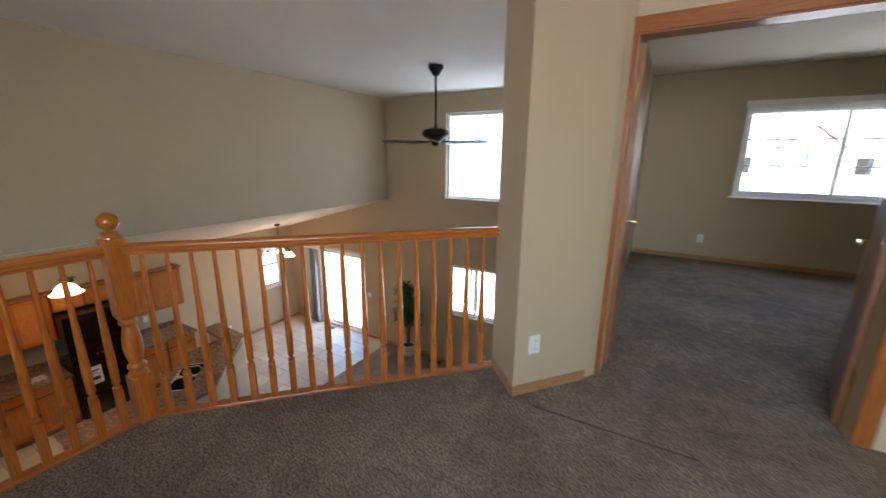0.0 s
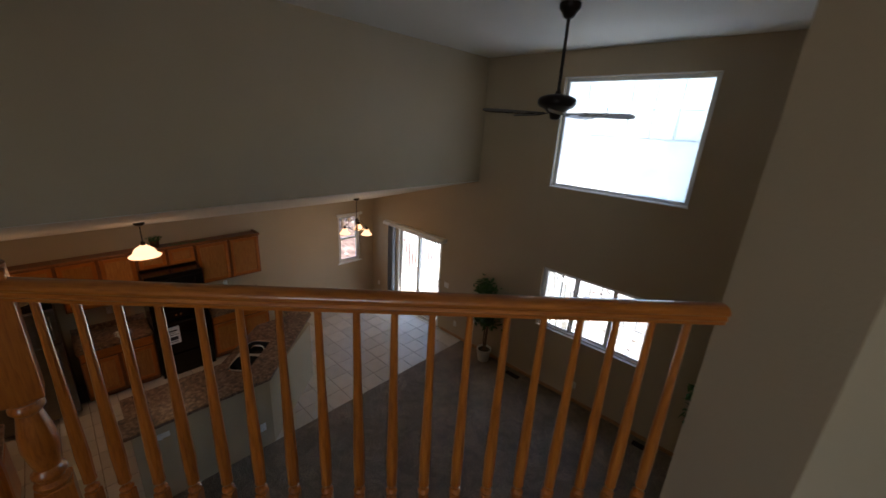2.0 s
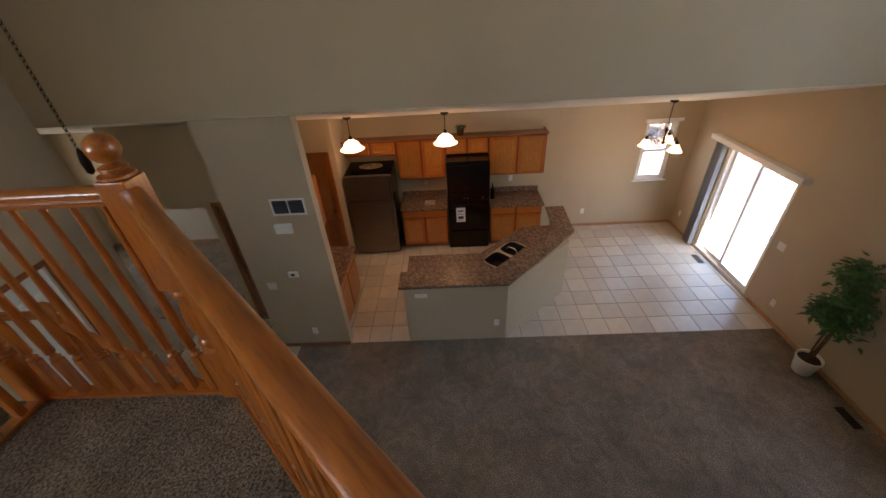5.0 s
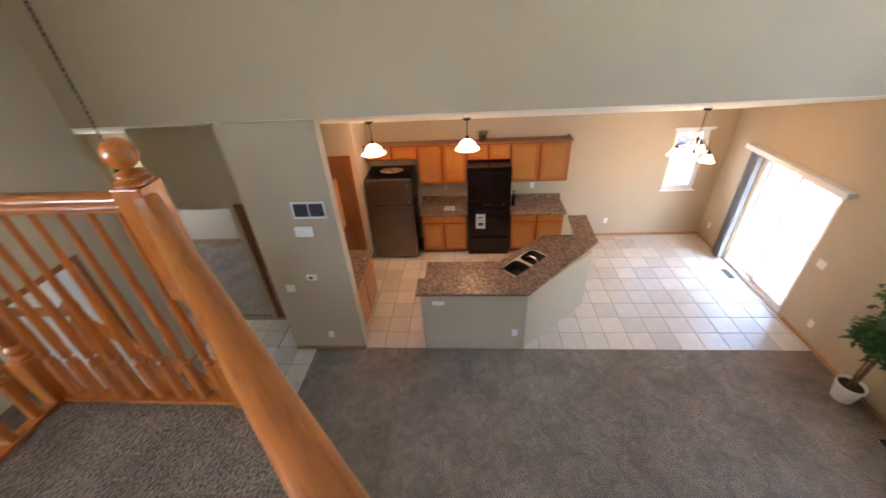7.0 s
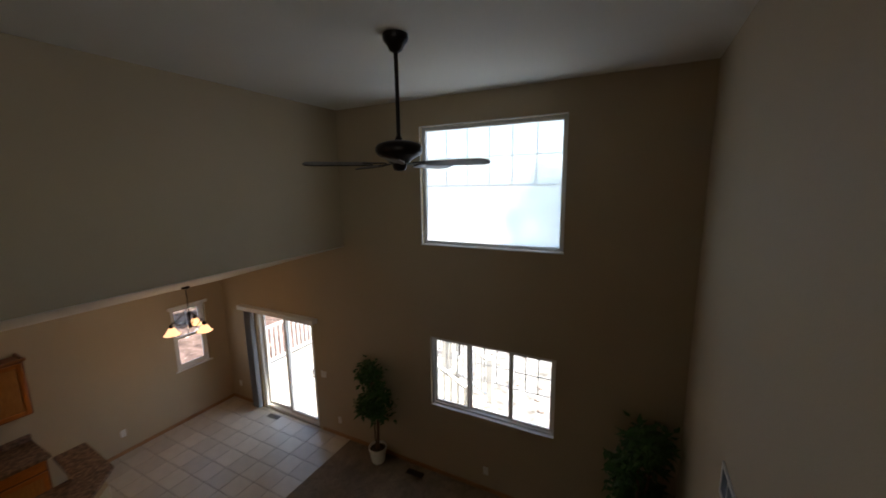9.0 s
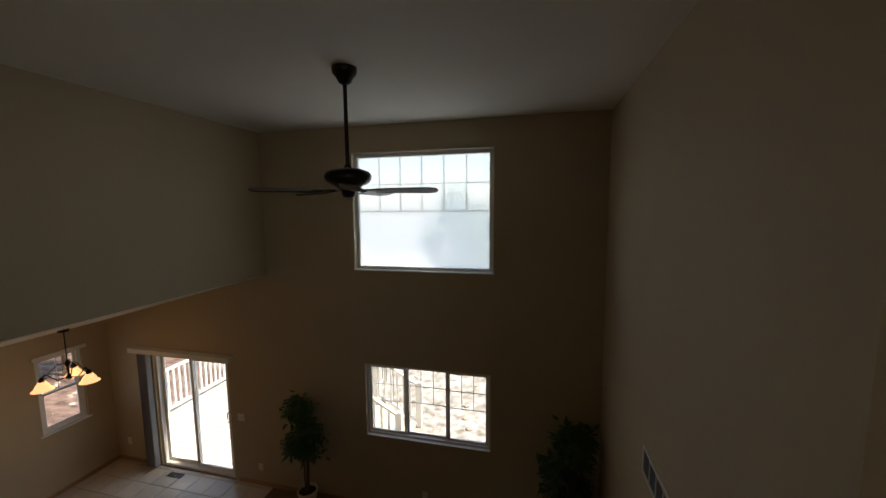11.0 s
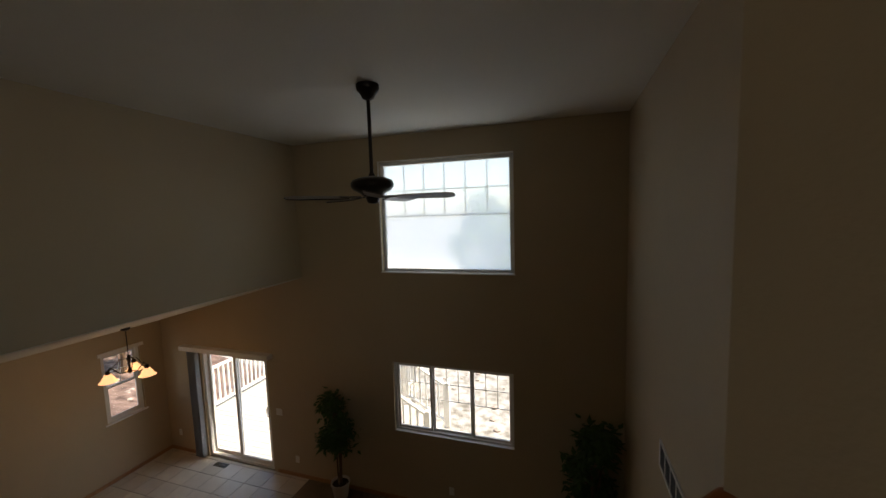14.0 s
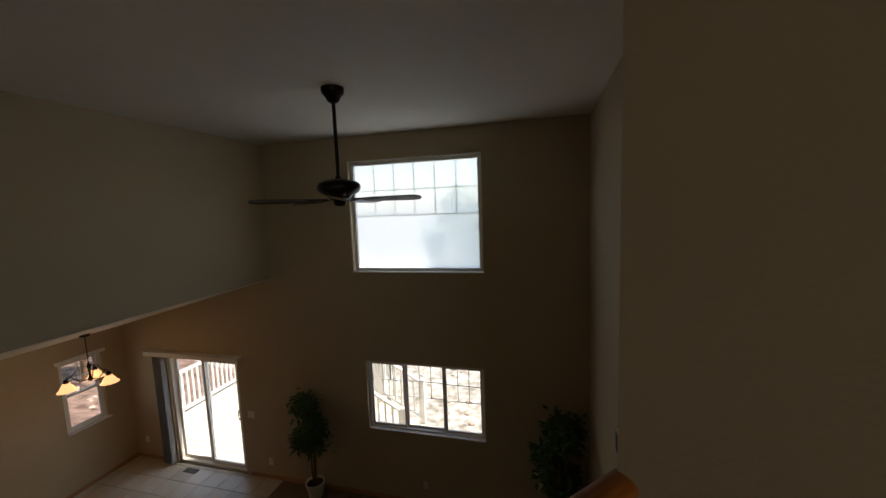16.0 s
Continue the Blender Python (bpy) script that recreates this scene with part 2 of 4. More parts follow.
wall("wall_kitchen_end", "x", 2.83, 2.97, -6.89, -5.88, 0.0, ZK)
wall("wall_kitchen_south", "y", -6.69, -6.57, 1.6, 2.83, 0.0, ZK)
wall("wall_pantry_side", "y", -6.32, -6.24, 0.0, 0.72, 0.0, ZK)
wall("wall_pantry", "x", 0.6, 0.72, -7.2, -6.32, 0.0, ZK, ((-6.95, -6.4, 0.0, 1.98),))
wall("wall_hall", "y", -7.32, -7.2, 0.6, 2.23, 0.0, ZK)
wall("wall_hall_door", "x", 2.23, 2.35, -8.42, -6.69, 0.0, ZK, ((-8.36, -7.54, 0.0, 1.93), (-7.4, -6.74, 0.0, 1.95)))
# The opening is made up to hold the den's fill lamp.
wall("wall_den_side", "y", -11.62, -11.5, -0.16, 3.05, 0.0, ZK, ((0.9, 2.1, 0.95, 2.0),))
wall("wall_den_front", "x", 2.93, 3.05, -11.5, -8.42, 0.0, ZK)

part("floor_slab", box(B(), -0.16, 11.16, -11.6, 0.16, -0.25, -0.03), GROUT, None, "concrete floor slab", kind="structure")
part("carpet_great_room", prism(B(), [(2.95, -6.6), (11.0, -6.6), (11.0, 0.0), (2.95, 0.0)], -0.03, 0.0), CARPET, None, "taupe cut-pile carpet of the great room", kind="structure")
part("carpet_den", box(B(), 0.0, 2.28, -11.5, -7.33, -0.03, 0.0), CARPET, None, "taupe carpet of the den", kind="structure")
floor_tiles = part("tiled_floor", prism(B(), [(0.0, -7.2), (2.3, -7.2), (2.3, -8.4), (2.95, -8.4), (2.95, 0.0), (0.0, 0.0)], -0.03, -0.006), GROUT, None, "cream ceramic tile floor with grey grout", kind="structure")
foyer_tiles = part("foyer_floor", box(B(), 2.95, 11.0, -8.3, -6.6, -0.03, -0.006), GROUT, None, "cream ceramic tile floor of the foyer", kind="structure")
LOFT = [(6.98, -3.92), (5.615, -5.27), (5.615, -6.15), (7.7, -6.15), (7.7, -8.3), (11.0, -8.3), (11.0, -3.53), (7.6, -3.53), (7.6, -3.65), (7.56, -3.72), (7.225, -4.136)]
part("loft_slab", prism(B(), LOFT, ZL - 0.3, ZL - 0.02), PAINT, None, "painted edge and underside of the loft floor", kind="structure")
part("loft_carpet", prism(B(), [(7.01, -3.92), (5.64, -5.26), (5.64, -6.1), (7.76, -6.09), (7.76, -8.3), (11.0, -8.3), (11.0, -3.53), (7.6, -3.53), (7.6, -3.65), (7.56, -3.72), (7.225, -4.136)], ZL - 0.02, ZL), CARPET, None, "taupe cut-pile carpet of the loft", kind="structure")
part("bedroom_floor", box(B(), 7.52, 11.0, -3.53, 0.0, ZL - 0.3, ZL - 0.001), CARPET, None, "taupe carpet of the bedroom", kind="structure")
part("ceiling", box(B(), -0.16, 11.16, -8.42, 0.16, ZC, ZC + 0.16), CEIL, None, "white textured high ceiling", kind="structure")
def slope_z(x):
    """Height of the sloping kitchen ceiling."""
    return 2.36 + 0.27 * x


def slab_sloped(bm, x0, x1, y0, y1, t):
    v = [bm.verts.new((x, y, slope_z(x) + d)) for x in (x0, x1) for y in (y0, y1) for d in (0, t)]
    for q in ((0, 1, 3, 2), (4, 6, 7, 5), (0, 4, 5, 1), (2, 3, 7, 6), (0, 2, 6, 4), (1, 5, 7, 3)):
        bm.faces.new([v[i] for i in q])
    return bm


part("ceiling_kitchen", slab_sloped(B(), -0.16, HX - 0.005, -11.5, -0.0, 0.12), CEIL, None, "white textured kitchen ceiling", kind="structure")

# ---- trim ----
def casing(x0, x1, z0, z1, y, out, w=0.06, t=0.014, axis="y", name="door_casing", bottom=False, mat=None, parent=None):
    """Boards round an opening on a wall's face; out: +1 or -1, the side that they stand on."""
    a, b = (y, y + out * t)
    def bd(u0, u1, p, q, m):
        bm = box(B(), u0, u1, a, b, p, q, 0.004) if axis == "y" else box(B(), a, b, u0, u1, p, q, 0.004)
        part(name, bm, mat or m, parent, kind="" if parent else "structure")
    bd(x0 - w, x0, z0, z1, TRIM[2])
    bd(x1, x1 + w, z0, z1, TRIM[2])
    bd(x0 - w, x1 + w, z1, z1 + w, TRIM[0 if axis == "y" else 1])
    if bottom:
        bd(x0 - w, x1 + w, z0 - w, z0, TRIM[0 if axis == "y" else 1])


def base(axis, c, out, u0, u1, z=0.0, h=0.06, t=0.012):
    """A length of oak baseboard on the wall face c."""
    bm = box(B(), u0, u1, c, c + out * t, z + 0.001, z + h, 0.003) if axis == "x" else box(B(), c, c + out * t, u0, u1, z + 0.001, z + h, 0.003)
    part("baseboard", bm, PALE_TRIM[0 if axis == "x" else 1], None, "oak baseboard", kind="structure")


base("x", 0, -1, 0.02, 0.57)
base("x", 0, -1, 2.36, 7.38)
base("y", 0, 1, -2.35, -0.0)
base("y", 7.4, -1, -8.28, -0.02)
base("y", 2.97, 1, -6.89, -5.88)
base("x", -8.3, 1, 3.06, 3.69)
base("x", -8.3, 1, 4.74, 7.4)
base("x", 0, -1, 7.54, 11.0, ZL)
base("y", 7.52, 1, -3.5, -0.02, ZL)
base("y", 0, 1, -11.45, -7.35)
base("x", -11.5, 1, 0.02, 2.9)


def diag(name, x, y, angle, x0, x1, y0, y1, z0, z1, mat, parent=None, label="", kind="structure", bevel=0.003):
    """A box in a frame turned about the upright through (x, y)."""
    return part(name, box(B(), x0, x1, y0, y1, z0, z1, bevel), mat, parent, label, kind=kind, at=(x, y, 0), angle=angle)


diag("baseboard", 7.225, -4.136, 51, -0.012, 0.5, -0.013, 0, ZL, ZL + 0.058, PALE_TRIM[0], label="oak baseboard")
diag("baseboard", 7.225, -4.136, 133.3, -0.0, 0.33, 0.0, 0.012, ZL, ZL + 0.058, PALE_TRIM[0], label="oak baseboard")

seam = mottled("worn_carpet_seam", (0.06, 0.05, 0.04), (0.1, 0.08, 0.065), 60, 1.0)
diag("carpet_seam", 7.36, -4.173, 0.9, 0.0, 0.76, -0.004, 0.004, ZL + 0.0005, ZL + 0.003, seam, label="dark seam line in the loft carpet", bevel=0.0004)

# ---- loft railing ----
RZ = 3.63


def baluster_mesh(h=0.87):
    bm = box(B(), -0.016, 0.016, -0.016, 0.016, 0.0, 0.2, 0.002)
    lathe(bm, [(0.012, 0.2), (0.018, 0.207), (0.019, 0.214), (0.011, 0.222), (0.011, 0.232), (0.0175, 0.242), (0.0165, 0.26), (0.0185, 0.34), (0.016, 0.45), (0.012, 0.62), (0.0095, h)], 10)
    return bm


def newel(x, y, z, angle, ball=True):
    n = thing("newel_post", (x, y, z), "varnished oak newel post with turned middle and ball finial", "post", angle, "loft railing posts")
    w = 0.043
    bm = box(B(), -w, w, -w, w, 0, 0.25, 0.004)
    part("post_base", bm, OAK_Z, n)
    part("turned_shaft", lathe(B(), [(0.036, 0.245), (0.042, 0.255), (0.042, 0.265), (0.03, 0.275), (0.03, 0.282), (0.04, 0.295), (0.04, 0.305), (0.028, 0.32), (0.036, 0.36), (0.042, 0.4), (0.039, 0.45), (0.03, 0.5), (0.027, 0.515), (0.038, 0.53), (0.038, 0.54), (0.03, 0.55), (0.041, 0.56), (0.041, 0.568), (0.034, 0.575)], 20), OAK_Z, n, smooth=True)
    part("post_block", box(B(), -w, w, -w, w, 0.567, 0.945, 0.005), OAK_Z, n)
    part("finial", lathe(B(), [(0.04, 0.943), (0.047, 0.948), (0.046, 0.956), (0.036, 0.961), (0.032, 0.966), (0.037, 0.972), (0.035, 0.977), (0.02, 0.982), (0.015, 0.986), (0.018, 0.99)] + [(0.041 * math.sin(a), 1.026 - 0.041 * math.cos(a)) for a in [math.radians(d) for d in range(25, 176, 15)]], 20), OAK_Z, n, "turned oak ball finial", smooth=True)
    return n


HALF = [(0.021, -0.056), (0.022, -0.046), (0.027, -0.043), (0.029, -0.039), (0.027, -0.035), (0.024, -0.031), (0.025, -0.027), (0.03, -0.024), (0.0325, -0.019), (0.032, -0.012), (0.028, -0.006), (0.021, -0.002), (0.012, 0.001), (0.0, 0.002)]
HALF = [(u * 0.9, v * 0.95) for u, v in HALF]
RAIL_PROFILE = HALF + [(-u, v) for u, v in HALF[-2::-1]]


def sweep(bm, p, q, profile):
    p, q = Vector(p), Vector(q)
    d = (q - p).normalized()
    side = d.cross(Vector((0, 0, 1))).normalized()
    up = side.cross(d)
    a, b = [[bm.verts.new(e + side * u + up * v) for u, v in profile] for e in (p, q)]
    n = len(profile)
    for i in range(n):
        j = (i + 1) % n
        bm.faces.new((a[i], a[j], b[j], b[i]))
    bm.faces.new(a[::-1])
    bm.faces.new(b)
    return bm


def railing(p, q, count, label, z=ZL, top=RZ):
    """Handrail, bottom plate and balusters from p to q on the level."""
    p, q = Vector(p), Vector(q)
    d, ang = (q - p).length, math.degrees(math.atan2(q.y - p.y, q.x - p.x))
    r = thing("railing", (p.x, p.y, z), label, "railing", ang, "loft railing")
    hr = part("handrail", sweep(B(), (0.035, 0, top - z), (d, 0, top - z), RAIL_PROFILE), OAK_X, r, "varnished oak moulded handrail", smooth=True)
    bv = part("bottom_plate", box(B(), 0.04, d - 0.01, -0.028, 0.028, 0, 0.018, 0.004), OAK_X, r)
    first = None
    for i in range(count):
        x = d * (i + 1) / (count + 1)
        if first is None:
            first = part("baluster", baluster_mesh(top - z - 0.05), OAK_Z, r, "turned oak baluster", at=(x, 0, 0.015))
        else:
            b = new("baluster", first.data)
            b.parent = r
            b.location = (x * K, 0, 0.015 * K)
            b["label"] = "turned oak baluster"
    return r


NW = (5.665, -5.288)
newel(NW[0], NW[1], ZL, 0)
newel(5.665, -6.12, ZL, 0)
railing((NW[0] - 0.004, NW[1] + 0.004, 0), (7.007, -3.889, 0), 18, "varnished oak railing with turned balusters ending at the wall")
railing((NW[0], NW[1], 0), (5.665, -6.12, 0), 8, "varnished oak railing with turned balusters between two posts")
railing((5.665, -6.12, 0), (7.7, -6.12, 0), 19, "varnished oak railing with turned balusters along the stairwell")
part("nosing", sweep(B(), (5.625, -5.28, ZL), (6.985, -3.915, ZL), [(-0.02, -0.02), (0.0, -0.02), (0.0, 0.004), (-0.02, 0.004)]), VINYL, None, "white painted nosing of the loft edge", kind="structure")

# ---- stairs ----
SX0, SX1, LZ = 4.72, 5.61, 1.36
stairs = thing("stairs", (SX0, -7.2, 0), "carpeted stairs in two flights with an oak handrail", "stairs")
for i in range(6):
    part("step", box(B(), 0.0, SX1 - SX0, 0.22 * i, 0.22 * (i + 1) + 0.02, 0.0 if i > 4 else LZ * (5 - i) / 7 , LZ * (6 - i) / 7, 0.006), CARPET, stairs)
part("landing", box(B(), 0, 0.98, -1.1, 0.0, LZ - 0.2, LZ, 0.006), CARPET, stairs)
for i in range(7):
    part("step", box(B(), 0.98 + 0.285 * i, 0.98 + 0.285 * (i + 1) + 0.02 * (i < 6), -1.1, -0.02, LZ + 0.193 * i - 0.1, LZ + 0.193 * (i + 1) - 0.0005, 0.004), CARPET, stairs)
part("stringer", prism(B(), [(-0.03, -0.02), (0.0, -0.02), (0.0, 1.33), (-0.03, 1.33)], 0.0, 0.16), OAK_Y, stairs)
part("handrail", sweep(B(), (0.02, 0.02, LZ + 0.93), (0.02, 1.36, 0.98), RAIL_PROFILE), OAK_Y, stairs, "varnished oak sloping handrail")
part("handrail", sweep(B(), (0.02, -1.05, LZ + 1.0), (0.02, 0.03, LZ + 1.0), RAIL_PROFILE), OAK_Y, stairs)
part("newel", box(B(), -0.02, 0.06, -0.03, 0.05, LZ - 0.05, LZ + 0.9, 0.004), OAK_Z, stairs)
part("newel", lathe(B(), [(0.045, LZ + 0.89), (0.05, LZ + 0.92), (0.035, LZ + 0.96), (0.05, LZ + 1.0), (0.045, LZ + 1.05), (0.02, LZ + 1.08)], 16, 0.02, 0.01), OAK_Z, stairs, smooth=True)
part("newel", box(B(), -0.02, 0.06, 1.34, 1.42, 0.0, 1.05, 0.004), OAK_Z, stairs)
for i in range(12):
    y = 0.1 + 0.11 * i
    zb = max(0.0, LZ * (6 - int(y / 0.22)) / 7)
    part("baluster", lathe(B(), [(0.017, zb), (0.017, zb + 0.2), (0.011, zb + 0.22), (0.018, zb + 0.26), (0.01, LZ + 0.9 - 0.97 * (y - 0.02))], 8, 0.02, y), OAK_Z, stairs)

# ---- windows ----
def frame_parts(w, x0, x1, z0, z1, y0, y1, t, name="window_frame", mat=None):
    """A frame of four bars between the planes y0 and y1."""
    for n, (a, b, c, d) in enumerate(((x0, x0 + t, z0, z1), (x1 - t, x1, z0, z1), (x0 + t, x1 - t, z0, z0 + t), (x0 + t, x1 - t, z1 - t, z1))):
        part(name, box(B(), a, b, y0, y1, c, d, 0.003), mat or VINYL, w)


def pane(w, x0, x1, z0, z1, y, label=""):
    p = part("pane", box(B(), x0, x1, y, y + 0.004, z0, z1), GLASS, w, label)
    p.visible_shadow = False
    return p


def muntins(w, xs, zs, x0, x1, z0, z1, y, t=0.008):
    for x in xs:
        part("muntin", box(B(), x - t / 2, x + t / 2, y, y + t, z0, z1), VINYL, w)
    for z in zs:
        part("muntin", box(B(), x0, x1, y + 0.001, y + t - 0.001, z - t / 2, z + t / 2), VINYL, w)


w = thing("window_1", (0, 0, 0), "large fixed upper window with a white vinyl frame and thin muntins", "window")
x0, x1, z0, z1 = UPWIN
frame_parts(w, x0, x1, z0, z1, 0.05, 0.11, 0.045)
pn = pane(w, x0 + 0.045, x1 - 0.045, z0 + 0.045, z1 - 0.045, 0.08, "window pane with a painted washed-out haze")
pn.data.materials[0] = HAZY
dx = (x1 - x0 - 0.09) / 6
muntins(w, [x0 + 0.045 + dx * i for i in range(1, 6)], [z1 - 0.045 - 0.335, z1 - 0.045 - 0.67], x0 + 0.045, x1 - 0.045, z1 - 0.045 - 0.67, z1 - 0.045, 0.088)
part("window_sill", box(B(), x0 - 0.02, x1 + 0.02, -0.02, 0.05, z0 - 0.012, z0 + 0.004, 0.003), VINYL, w)
for a, b, c, d in ((x0 - 0.012, x0, z0 - 0.012, z1 + 0.012), (x1, x1 + 0.012, z0 - 0.012, z1 + 0.012), (x0, x1, z1, z1 + 0.012)):
    part("bead", box(B(), a, b, -0.008, -0.0005, c, d, 0.002), VINYL, w)
tagged(w, kind="structure")

w = thing("window_2", (0, 0, 0), "wide three-part sliding window with a white vinyl frame and colonial muntins", "window")
x0, x1, z0, z1 = LOWIN
frame_parts(w, x0, x1, z0, z1, 0.04, 0.12, 0.035)
third = [x0 + 0.035, 5.02, 5.58, x1 - 0.035]
for i in range(3):
    a, b = third[i], third[i + 1]
    yy = 0.06 if i != 1 else 0.085
    frame_parts(w, a, b, z0 + 0.035, z1 - 0.035, yy, yy + 0.03, 0.03, "sash")
    pane(w, a + 0.03, b - 0.03, z0 + 0.065, z1 - 0.065, yy + 0.012)
    s = (b - a - 0.06) / 3
    muntins(w, [a + 0.03 + s, a + 0.03 + 2 * s], [z1 - 0.065 - 0.23, z1 - 0.065 - 0.46], a + 0.03, b - 0.03, z1 - 0.065 - 0.46, z1 - 0.065, yy + 0.017)
part("window_sill", box(B(), x0 + 0.002, x1 - 0.002, -0.004, 0.04, z0 + 0.0005, z0 + 0.006, 0.002), VINYL, w)
tagged(w, kind="structure")

w = thing("window_3", (0, 0, 0), "bedroom sliding window with white vinyl frame and a raised blind", "window")
x0, x1, z0, z1 = BEDWIN
frame_parts(w, x0, x1, z0, z1, 0.05, 0.12, 0.045)
mid = (x0 + x1) / 2
for a, b, yy in ((x0 + 0.045, mid + 0.02, 0.06), (mid - 0.02, x1 - 0.045, 0.09)):
    frame_parts(w, a, b, z0 + 0.045, z1 - 0.045, yy, yy + 0.028, 0.03, "sash")
    pane(w, a + 0.03, b - 0.03, z0 + 0.075, z1 - 0.075, yy + 0.012)
    muntins(w, [a + (b - a) * k / 3 for k in (1, 2)], [z0 + 0.075 + 0.31 * k for k in (1, 2)], a + 0.03, b - 0.03, z0 + 0.075, z1 - 0.075, yy + 0.018, 0.014)
part("window_sill", box(B(), x0 - 0.03, x1 + 0.03, -0.025, 0.05, z0 - 0.015, z0 + 0.004, 0.004), VINYL, w)
tagged(w, kind="structure")
bl = thing("venetian_blind", (0, 0, 0), "white venetian blind drawn up at the head of the bedroom window", "blind")
part("headrail", box(B(), x0 - 0.03, x1 + 0.03, -0.06, -0.003, 4.64, 4.705, 0.004), VINYL, bl)
for i in range(9):
    part("slat", box(B(), x0 - 0.01, x1 + 0.01, -0.055, -0.008, 4.545 + 0.0105 * i, 4.549 + 0.0105 * i), VINYL, bl)

w = thing("window_4", (0, 0, 0), "small double-hung window with white vinyl frame over the dining nook", "window")
y0, y1, z0, z1 = SMWIN
def fy(w, a, b, c, d, p, q, t, name, mat=None):
    for u0, u1, v0, v1 in ((a, a + t, c, d), (b - t, b, c, d), (a + t, b - t, c, c + t), (a + t, b - t, d - t, d)):
        part(name, box(B(), p, q, u0, u1, v0, v1, 0.003), mat or VINYL, w)
fy(w, y0, y1, z0, z1, -0.12, -0.04, 0.05, "window_frame")
for c, d, p in ((z0 + 0.05, 1.52, -0.07), (1.49, z1 - 0.05, -0.1)):
    fy(w, y0 + 0.05, y1 - 0.05, c, d, p, p + 0.028, 0.03, "sash")
    g = part("pane", box(B(), p + 0.01, p + 0.014, y0 + 0.08, y1 - 0.08, c + 0.03, d - 0.03), GLASS, w)
    g.visible_shadow = False
part("muntin", box(B(), -0.085, -0.078, -0.645, -0.637, 1.5, z1 - 0.08), VINYL, w)
part("muntin", box(B(), -0.085, -0.078, y0 + 0.08, y1 - 0.08, 1.74, 1.748), VINYL, w)
part("window_sill", box(B(), -0.04, 0.025, y0 - 0.03, y1 + 0.03, z0 - 0.015, z0 + 0.004, 0.004), VINYL, w)
part("blind_headrail", box(B(), 0.003, 0.04, y0 - 0.04, y1 + 0.04, 2.04, 2.09, 0.004), VINYL, w)
tagged(w, kind="structure")

# ---- sliding door ----
w = thing("sliding_door", (0, 0, 0), "white vinyl sliding patio door with two glass panels", "sliding door")
x0, x1, z0, z1 = SLIDER
frame_parts(w, x0, x1, z0, z1, 0.03, 0.14, 0.04, "door_frame")
mid = 1.56
for a, b, yy in ((x0 + 0.04, mid + 0.03, 0.09), (mid - 0.03, x1 - 0.04, 0.05)):
    pn = part("door_panel", box(B(), a, a + 0.055, yy, yy + 0.035, z0 + 0.04, z1 - 0.04, 0.003), VINYL, w)
    for q in ((b - 0.055, b, z0 + 0.04, z1 - 0.04), (a + 0.055, b - 0.055, z0 + 0.04, z0 + 0.11), (a + 0.055, b - 0.055, z1 - 0.1, z1 - 0.04)):
        part("panel_rail", box(B(), q[0], q[1], yy, yy + 0.035, q[2], q[3], 0.003), VINYL, pn)
    pane(w, a + 0.055, b - 0.055, z0 + 0.11, z1 - 0.1, yy + 0.016)
part("door_handle", tube(B(), [(x1 - 0.07, 0.05, 1.06), (x1 - 0.07, 0.01, 1.05), (x1 - 0.07, 0.005, 0.98), (x1 - 0.07, 0.01, 0.91), (x1 - 0.07, 0.05, 0.9)], 0.009), IRON, w, "dark D-shaped pull handle")
v = thing("vertical_blind", (0, 0, 0), "grey vertical blind stacked open under a white valance", "blind")
part("valance", box(B(), 0.55, 2.41, -0.12, -0.003, 1.9, 1.975, 0.005), VINYL, v, "white vinyl valance")
for i in range(16):
    part("vane", box(B(), 0.7 + 0.011 * i, 0.7035 + 0.011 * i, -0.1, -0.02, 0.03, 1.9), BLIND, v)

# ---- doors ----
def lever(parent, x, y, z, dx, dy, mat=BRASS):
    part("lever_handle", tube(B(), [(x, y, z), (x, y + dy * 0.05, z), (x + dx * 0.03, y + dy * 0.055, z), (x + dx * 0.1, y + dy * 0.05, z - 0.005)], 0.008), mat, parent, "brass lever handle", smooth=True)


def knob(parent, x, y, z, nx, ny, mat=BRASS, label="brass door knob"):
    part("door_knob", tube(B(), [(x, y, z), (x + nx * 0.03, y + ny * 0.03, z), (x + nx * 0.032, y + ny * 0.032, z), (x + nx * 0.055, y + ny * 0.055, z)], 0.022, 12), mat, parent, label, smooth=True)


casing(7.62, 8.75, ZL, 4.65, -3.65, -1, 0.075, 0.016)
for a, b in ((7.6, 7.618), (8.752, 8.77)):
    part("door_jamb", box(B(), a, b, -3.65, -3.53, ZL, 4.66), TRIM[2], None, "stained oak door jamb", kind="structure")
part("door_jamb", box(B(), 7.618, 8.752, -3.65, -3.53, 4.642, 4.66), TRIM[0], None, "stained oak door head", kind="structure")
